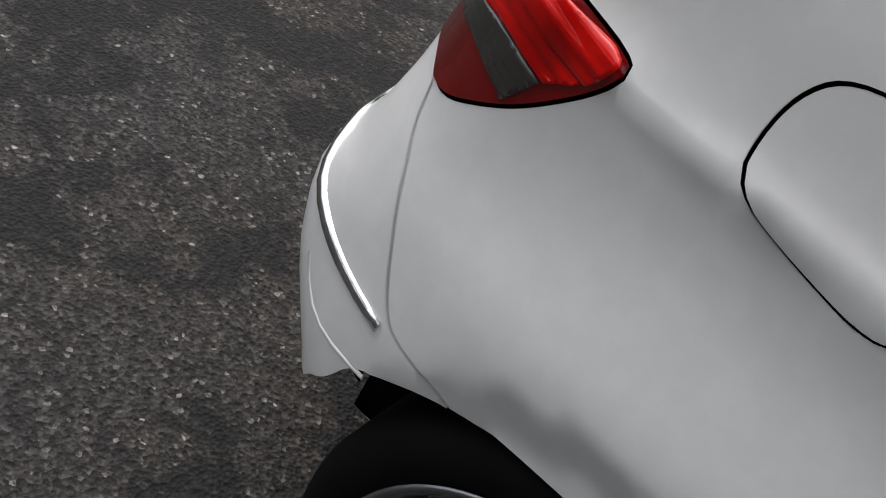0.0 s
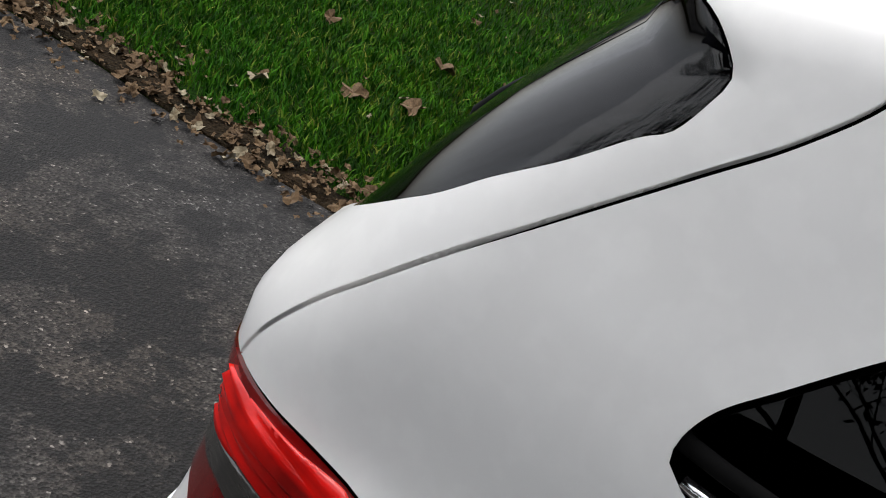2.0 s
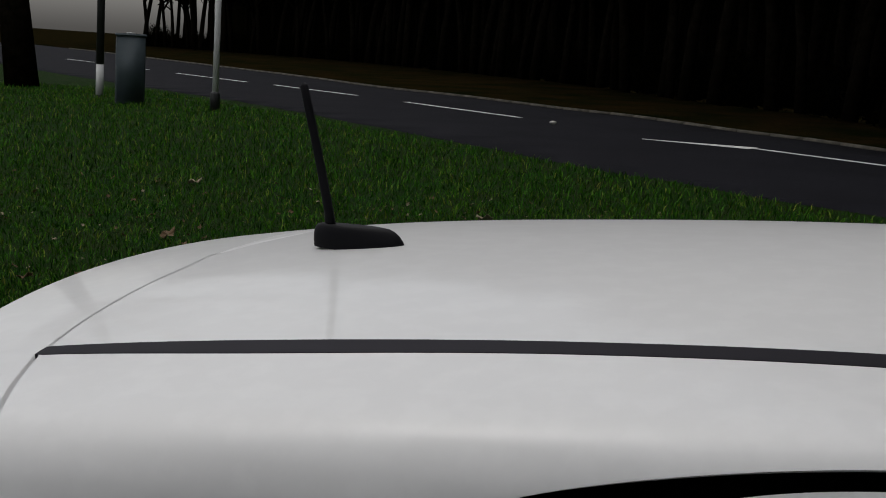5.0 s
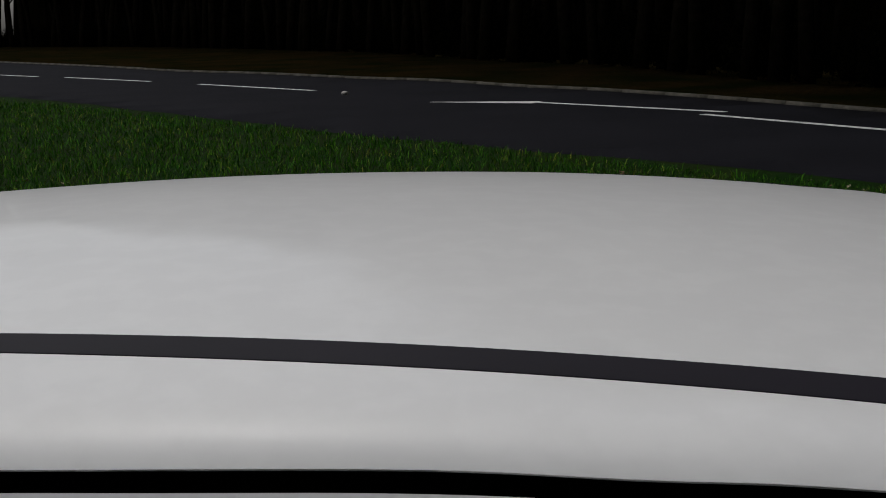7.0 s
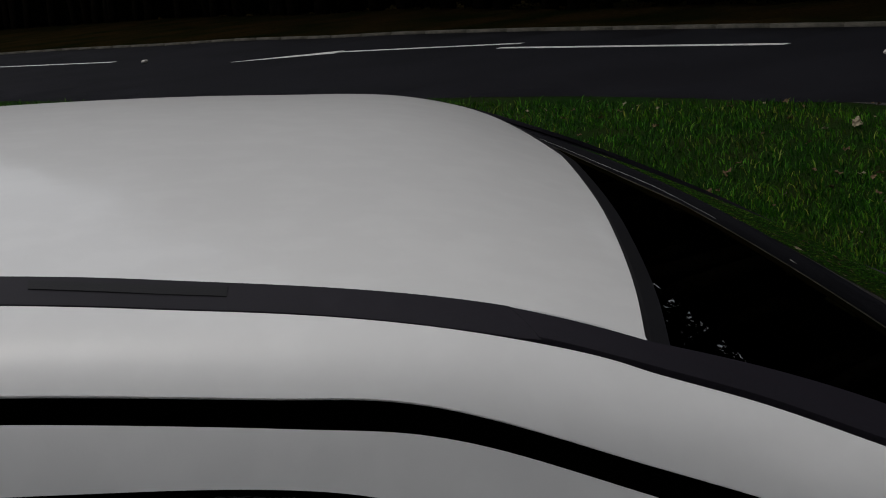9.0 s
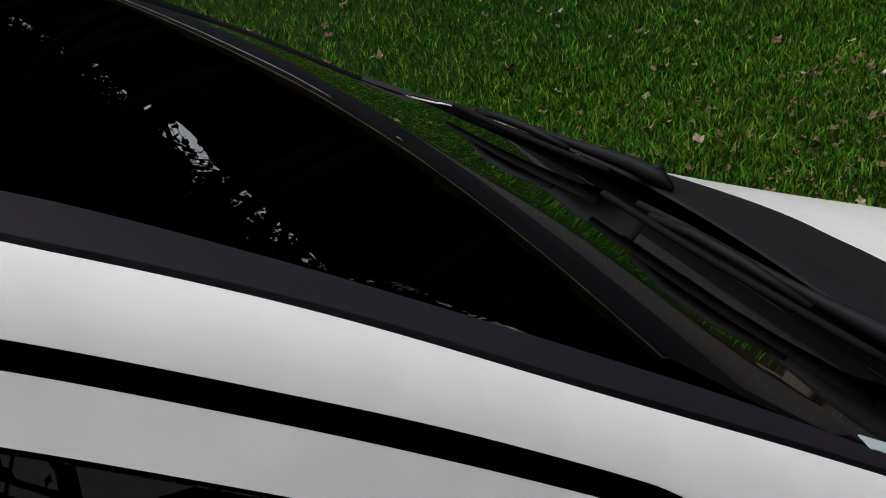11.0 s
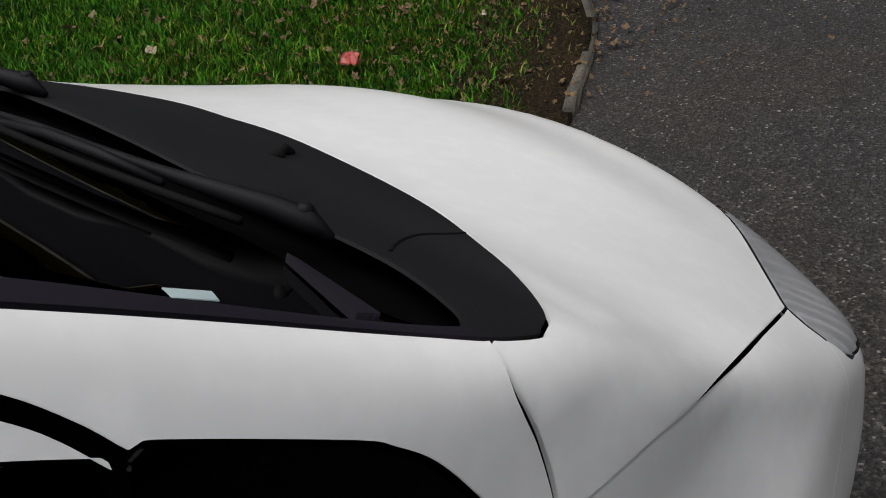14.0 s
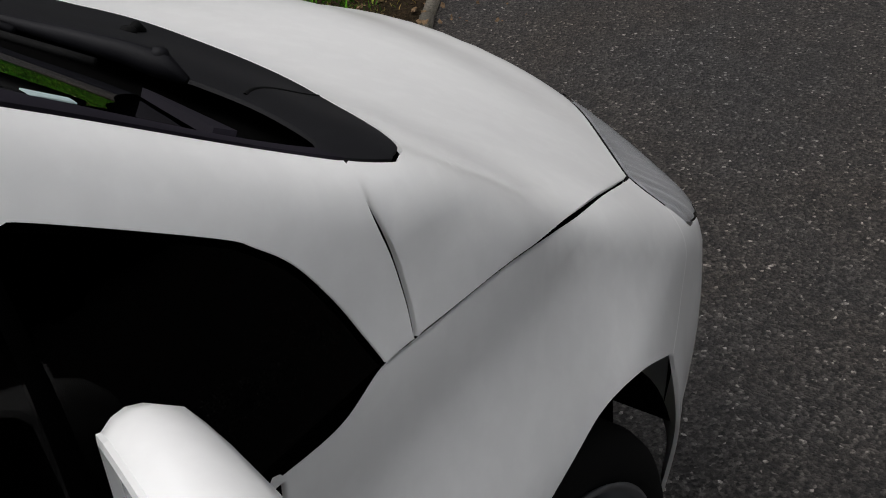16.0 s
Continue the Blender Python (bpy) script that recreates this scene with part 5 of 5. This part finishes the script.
# bare soil along the edge of the verge
inner = edge_line + np.array([0, 0.26])
sheet("soil_edge", np.vstack([edge_line[20:-30], (edge_line + np.column_stack([0 * edge_line[:, 0] - 0.10, 0.22 + 0.07 * np.sin(edge_line[:, 0] * 9) + 0.3 * np.exp(-((edge_line[:, 0] - 6.2) / 0.8) ** 2)]))[20:-30][::-1]]), 0.012, soil, "bare brown earth along the verge's edge", "soil", 0.08, 0.02, 0.04)

# kerb stones round the verge's end
kerb_run = line2([(5.69, 1.09), (5.89, 1.22), (6.17, 1.38), (6.47, 1.59), (6.82, 1.92), (7.02, 2.20), (7.19, 2.52), (7.35, 2.98), (7.80, 4.50)], 0.30)
kerb = thing("kerb", "worn low stone kerb round the verge", "kerb", kind="structure")
for a, b in zip(kerb_run, kerb_run[1:]):
    bm = bmesh.new()
    t = (b - a) / np.linalg.norm(b - a)
    s = np.array([-t[1], t[0]]) * 0.026
    solid(bm, [tuple(a + s + t * 0.004), tuple(a - s + t * 0.004), tuple(b - s - t * 0.004), tuple(b + s - t * 0.004)], -0.06, 0.014 + 0.012 * rng.random())
    bmesh.ops.bevel(bm, geom=bm.edges[:], offset=0.008, segments=2, affect="EDGES")
    part("kerb_stone", lifted(bm), kerb_mat, kerb)

# far kerb of the road
fk = line2(ROAD_FAR, 1.0)
far_kerb = thing("kerb", "pale stone kerb along the far side of the road", "kerb", kind="structure")
for a, b in zip(fk[20:], fk[21:]):
    if a[1] < -4:
        break
    bm = bmesh.new()
    t = (b - a) / np.linalg.norm(b - a)
    s = np.array([-t[1], t[0]]) * 0.06
    solid(bm, [tuple(a + s), tuple(a - s), tuple(b - s - t * 0.01), tuple(b + s - t * 0.01)], -0.06, 0.045)
    part("kerb_stone", lifted(bm), kerb_mat, far_kerb)

# small litter and stones
wr = bmesh.new()
n = 9
g = [[wr.verts.new((0.13 * i / n - 0.065, 0.08 * j / n - 0.04, 0.018 * noise.noise((i * 0.7, j * 0.9, 2.0)) + 0.012 * noise.noise((i * 1.9, j * 1.7, 5.0)))) for j in range(n)] for i in range(n)]
for i in range(n - 1):
    for j in range(n - 1):
        wr.faces.new((g[i][j], g[i + 1][j], g[i + 1][j + 1], g[i][j + 1]))
bmesh.ops.solidify(wr, geom=wr.faces[:], thickness=0.002)
wob = part("wrapper", wr, wrapper_mat, None)
wob.matrix_basis = Matrix.Translation((5.64, 2.13, 0.055)) @ Euler((0.15, -0.1, 0.6)).to_matrix().to_4x4()
tagged(wob, "crumpled red and white wrapper on the grass", "litter")


def stone(x, y, s):
    bm = bmesh.new()
    bmesh.ops.create_icosphere(bm, subdivisions=2, radius=s)
    for v in bm.verts:
        v.co *= 1 + 0.35 * noise.noise(v.co / s * 1.3 + Vector((x, y, 0)))
        v.co.z *= 0.6
    ob = part("stone", bm, stone_mat, None)
    ob.location = (x, y, 0.4 * s + float(rise(x, y)))
    return tagged(ob, "small pale stone on the ground", "stone", "stones")


for x, y, s in ((6.92, 2.17, 0.025), (6.16, 1.58, 0.018), (6.52, 2.45, 0.03), (6.44, 2.73, 0.03), (6.70, 3.05, 0.035), (6.68, 2.17, 0.02), (-2.27, 26.40, 0.08), (8.27, 11.80, 0.05), (6.63, 3.41, 0.03), (6.34, 2.06, 0.02)):
    stone(x, y, s)

# sign post, marker post and cabinet by the road
post = thing("sign_post", "white metal post with a black foot on the verge", "post")
bm = bmesh.new(); tube(bm, [(0, 0, 0.42), (0, 0, 2.0), (0, 0, 4.6)], 0.07, 20)
part("pole", bm, white_post, post)
bm = bmesh.new(); tube(bm, [(0, 0, -0.05), (0, 0, 0.39), (0, 0, 0.43)], [0.11, 0.11, 0.095], 20)
part("foot", bm, black_post, post, "black foot")
post.location = (-9.84, 24.50, float(rise(-9.84, 24.50)))
post2 = thing("marker_post", "dark post with a white lower half on the verge", "post")
bm = bmesh.new(); tube(bm, [(0, 0, 0.02), (0, 0, 0.82)], 0.10, 20)
part("lower_half", bm, white_post, post2, "white lower half")
bm = bmesh.new(); tube(bm, [(0, 0, 0.82), (0, 0, 5.0)], 0.10, 20)
part("upper_half", bm, black_post, post2, "dark upper half")
bm = bmesh.new(); tube(bm, [(0, 0, -0.05), (0, 0, 0.02)], 0.105, 20)
part("foot", bm, black_post, post2)
post2.location = (-14.55, 27.94, float(rise(-14.55, 27.94)))
cab = thing("street_cabinet", "grey-blue metal street cabinet on the grass", "cabinet")
bm = bmesh.new(); solid(bm, [(-0.24, -0.17), (0.24, -0.17), (0.24, 0.17), (-0.24, 0.17)], -0.05, 1.12)
bmesh.ops.bevel(bm, geom=bm.edges[:], offset=0.015, segments=2, affect="EDGES")
part("body", bm, cabinet_mat, cab)
bm = bmesh.new(); solid(bm, [(-0.26, -0.19), (0.26, -0.19), (0.26, 0.19), (-0.26, 0.19)], 1.12, 1.17)
bmesh.ops.bevel(bm, geom=bm.edges[:], offset=0.015, segments=2, affect="EDGES")
part("lid", bm, cabinet_mat, cab)
bm = bmesh.new(); solid(bm, [(-0.20, -0.178), (0.20, -0.178), (0.20, -0.171), (-0.20, -0.171)], 0.10, 1.06)
part("door", bm, cabinet_mat, cab)
bm = bmesh.new(); solid(bm, [(-0.07, -0.10), (0.07, -0.10), (0.07, 0.10), (-0.07, 0.10)], 1.171, 1.19)
part("plate", bm, white_post, cab, "white plate on the lid")
cab.matrix_basis = Matrix.Translation((-12.46, 25.50, float(rise(-12.46, 25.50)))) @ Matrix.Rotation(0.5, 4, "Z") @ Matrix.Scale(1.42, 4)


# trees
def tree_parts(seed, height, girth, reach, parent):
    r = random.Random(seed)
    wood = bmesh.new()
    twigs = []
    def grow(p, d, length, rad, level):
        pts, radii = [p], [rad]
        steps = 5 if level < 2 else 3
        for i in range(steps):
            d = (d + Vector((r.uniform(-1, 1), r.uniform(-1, 1), r.uniform(-0.4, 0.6))) * (0.10 + 0.07 * level)).normalized()
            p = p + d * (length / steps)
            pts.append(p)
            radii.append(rad * (1 - 0.75 * (i + 1) / steps))
        tube(wood, pts, radii, 10 if level == 0 else 5 if level == 1 else 3)
        if level < 3:
            n = (9, 6, 4)[level]
            for i in range(n):
                f = r.uniform(0.35, 1.0) if level == 0 else r.uniform(0.2, 1.0)
                j = min(int(f * steps), steps - 1)
                q = pts[j].lerp(pts[j + 1], f * steps - j)
                a = r.uniform(0, 2 * math.pi)
                e = Vector((math.cos(a), math.sin(a), r.uniform(0.1, 0.9))).normalized()
                grow(q, (e + 0.5 * d).normalized(), length * r.uniform(0.35, 0.6) * reach, max(radii[j] * 0.5, 0.006), level + 1)
        else:
            twigs.append(pts[-1])
    grow(Vector((0, 0, -0.2)), Vector((0, 0, 1)), height, girth, 0)
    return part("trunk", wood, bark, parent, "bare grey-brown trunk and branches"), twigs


def leaves(twigs, seed, size, per, name, mat, parent, spread):
    r = np.random.default_rng(seed)
    vv, ff = [], []
    for t in twigs:
        for _ in range(per):
            c = np.array(t) + r.normal(0, spread, 3)
            a, b = r.normal(0, 1, 3), r.normal(0, 1, 3)
            a /= np.linalg.norm(a); b = b - a * (a @ b); b /= np.linalg.norm(b)
            s = size * r.uniform(0.6, 1.4)
            k0 = len(vv)
            vv += [c - a * s, c + b * s * 0.5, c + a * s, c - b * s * 0.5]
            ff.append((k0, k0 + 1, k0 + 2, k0 + 3))
    return mesh_object(name, vv, ff, mat, parent, smooth=False)


wood_line = line2(WOOD_EDGE, 1.0)
protos = []
for s, (h, g_, reach) in enumerate(((11, 0.20, 1.0), (13, 0.26, 1.05), (9, 0.14, 0.95))):
    tr = thing("tree", "bare winter tree at the edge of the wood", "tree", "trees of the wood")
    _, tw = tree_parts(40 + s, h, g_, reach, tr)
    # near-black leaf crowns added to the bare trees to keep the wood dark
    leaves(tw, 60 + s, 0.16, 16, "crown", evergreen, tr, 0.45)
    protos.append(tr)
spots = []
r = random.Random(5)
for i in range(8, len(wood_line), 2):
    for depth in (0.8, 3.5, 7.0):
        x, y = wood_line[i]
        spots.append((x + depth * 0.75 + r.uniform(-0.8, 0.8), y + depth * 0.65 + r.uniform(-0.8, 0.8)))
for n_, (x, y) in enumerate(spots):
    m = Matrix.Translation((x, y, float(rise(x, y)))) @ Matrix.Rotation(r.uniform(0, 6.3), 4, "Z") @ Matrix.Scale(r.uniform(0.8, 1.2), 4)
    if n_ < 3:
        protos[n_].matrix_basis = m
    else:
        c = copy_thing(protos[n_ % 3], m)

# undergrowth: clumps of evergreen leaves on stems
def shrub(seed):
    rr = random.Random(seed)
    sh = thing("shrub", "evergreen shrub under the trees, coloured dark for the wood's shade", "shrub", "shrubs of the wood")
    bm = bmesh.new()
    tips = []
    for i in range(26):
        a, e = rr.uniform(0, 6.3), rr.uniform(0.15, 1.4)
        tip = Vector((math.cos(a) * math.cos(e) * 1.5, math.sin(a) * math.cos(e) * 1.5, 2.5 * math.sin(e))) * rr.uniform(0.5, 1.0)
        tube(bm, [(0.3 * math.cos(a), 0.3 * math.sin(a), -0.1), tip * 0.5, tip], [0.03, 0.02, 0.006], 4)
        tips += [tip, tip * 0.85, tip * 0.7, tip * 0.5]
    part("stem", bm, bark, sh)
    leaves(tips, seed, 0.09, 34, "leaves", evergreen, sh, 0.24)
    return sh


bushes = [shrub(71), shrub(72)]
r = random.Random(9)
n_ = 0
for i in range(6, len(wood_line)):
    for depth in (2.6, 5.0):
        x, y = wood_line[i]
        m = Matrix.Translation((x + depth * 0.75 + r.uniform(-0.4, 0.4), y + depth * 0.65 + r.uniform(-0.4, 0.4), float(rise(x, y)))) @ Matrix.Rotation(r.uniform(0, 6.3), 4, "Z") @ Matrix.Scale(r.uniform(0.45, 0.95), 4)
        if n_ < 2:
            bushes[n_].matrix_basis = m
        else:
            copy_thing(bushes[n_ % 2], m)
        n_ += 1

# trees added behind the parking bay, out of view, whose reflections darken the glass
for i in range(14):
    m = Matrix.Translation((-15 + 2.4 * i + r.uniform(-0.8, 0.8), -12.5 - 2.5 * (i % 2) + r.uniform(-0.6, 0.6), 0)) @ Matrix.Rotation(r.uniform(0, 6.3), 4, "Z") @ Matrix.Scale(r.uniform(0.7, 0.95), 4)
    copy_thing(protos[i % 3], m)

# unseen backdrop added behind the camera so that the side glass reflects dark
vv, ff = [], []
for i, x in enumerate(np.arange(-34, 34, 2.0)):
    for j in range(6):
        vv.append((x, -17.5 + 0.9 * noise.noise((i * 0.6, j, 11)), -0.2 + j * 0.9 + (1.2 * noise.noise((i * 0.45, 0, 17)) if j == 5 else 0)))
for i in range(33):
    for j in range(5):
        ff.append((i * 6 + j, i * 6 + j + 6, i * 6 + j + 7, i * 6 + j + 1))
tagged(mesh_object("backdrop", vv, ff, evergreen), "unseen dark backdrop behind the parking bay, added to darken reflections", "wood", kind="structure")

# behind the trees: one uneven backdrop, the wood's shade put into its near-black colour
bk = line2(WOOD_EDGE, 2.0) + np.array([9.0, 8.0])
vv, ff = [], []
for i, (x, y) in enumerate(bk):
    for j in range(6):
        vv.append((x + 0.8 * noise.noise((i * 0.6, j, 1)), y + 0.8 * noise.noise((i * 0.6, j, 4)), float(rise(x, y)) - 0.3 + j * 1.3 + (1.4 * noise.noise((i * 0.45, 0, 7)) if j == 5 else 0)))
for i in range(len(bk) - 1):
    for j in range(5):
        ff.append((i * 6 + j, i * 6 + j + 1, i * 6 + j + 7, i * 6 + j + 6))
tagged(mesh_object("backdrop", vv, ff, evergreen), "near-black backdrop in place of the wood's shaded depth", "wood", kind="structure")

# the old tree beside the road
old = thing("tree", "thick old tree trunk on the verge by the road", "tree")
_, tw = tree_parts(91, 14, 0.50, 1.0, old)
old.location = (-18.10, 30.10, float(rise(-18.10, 30.10)))
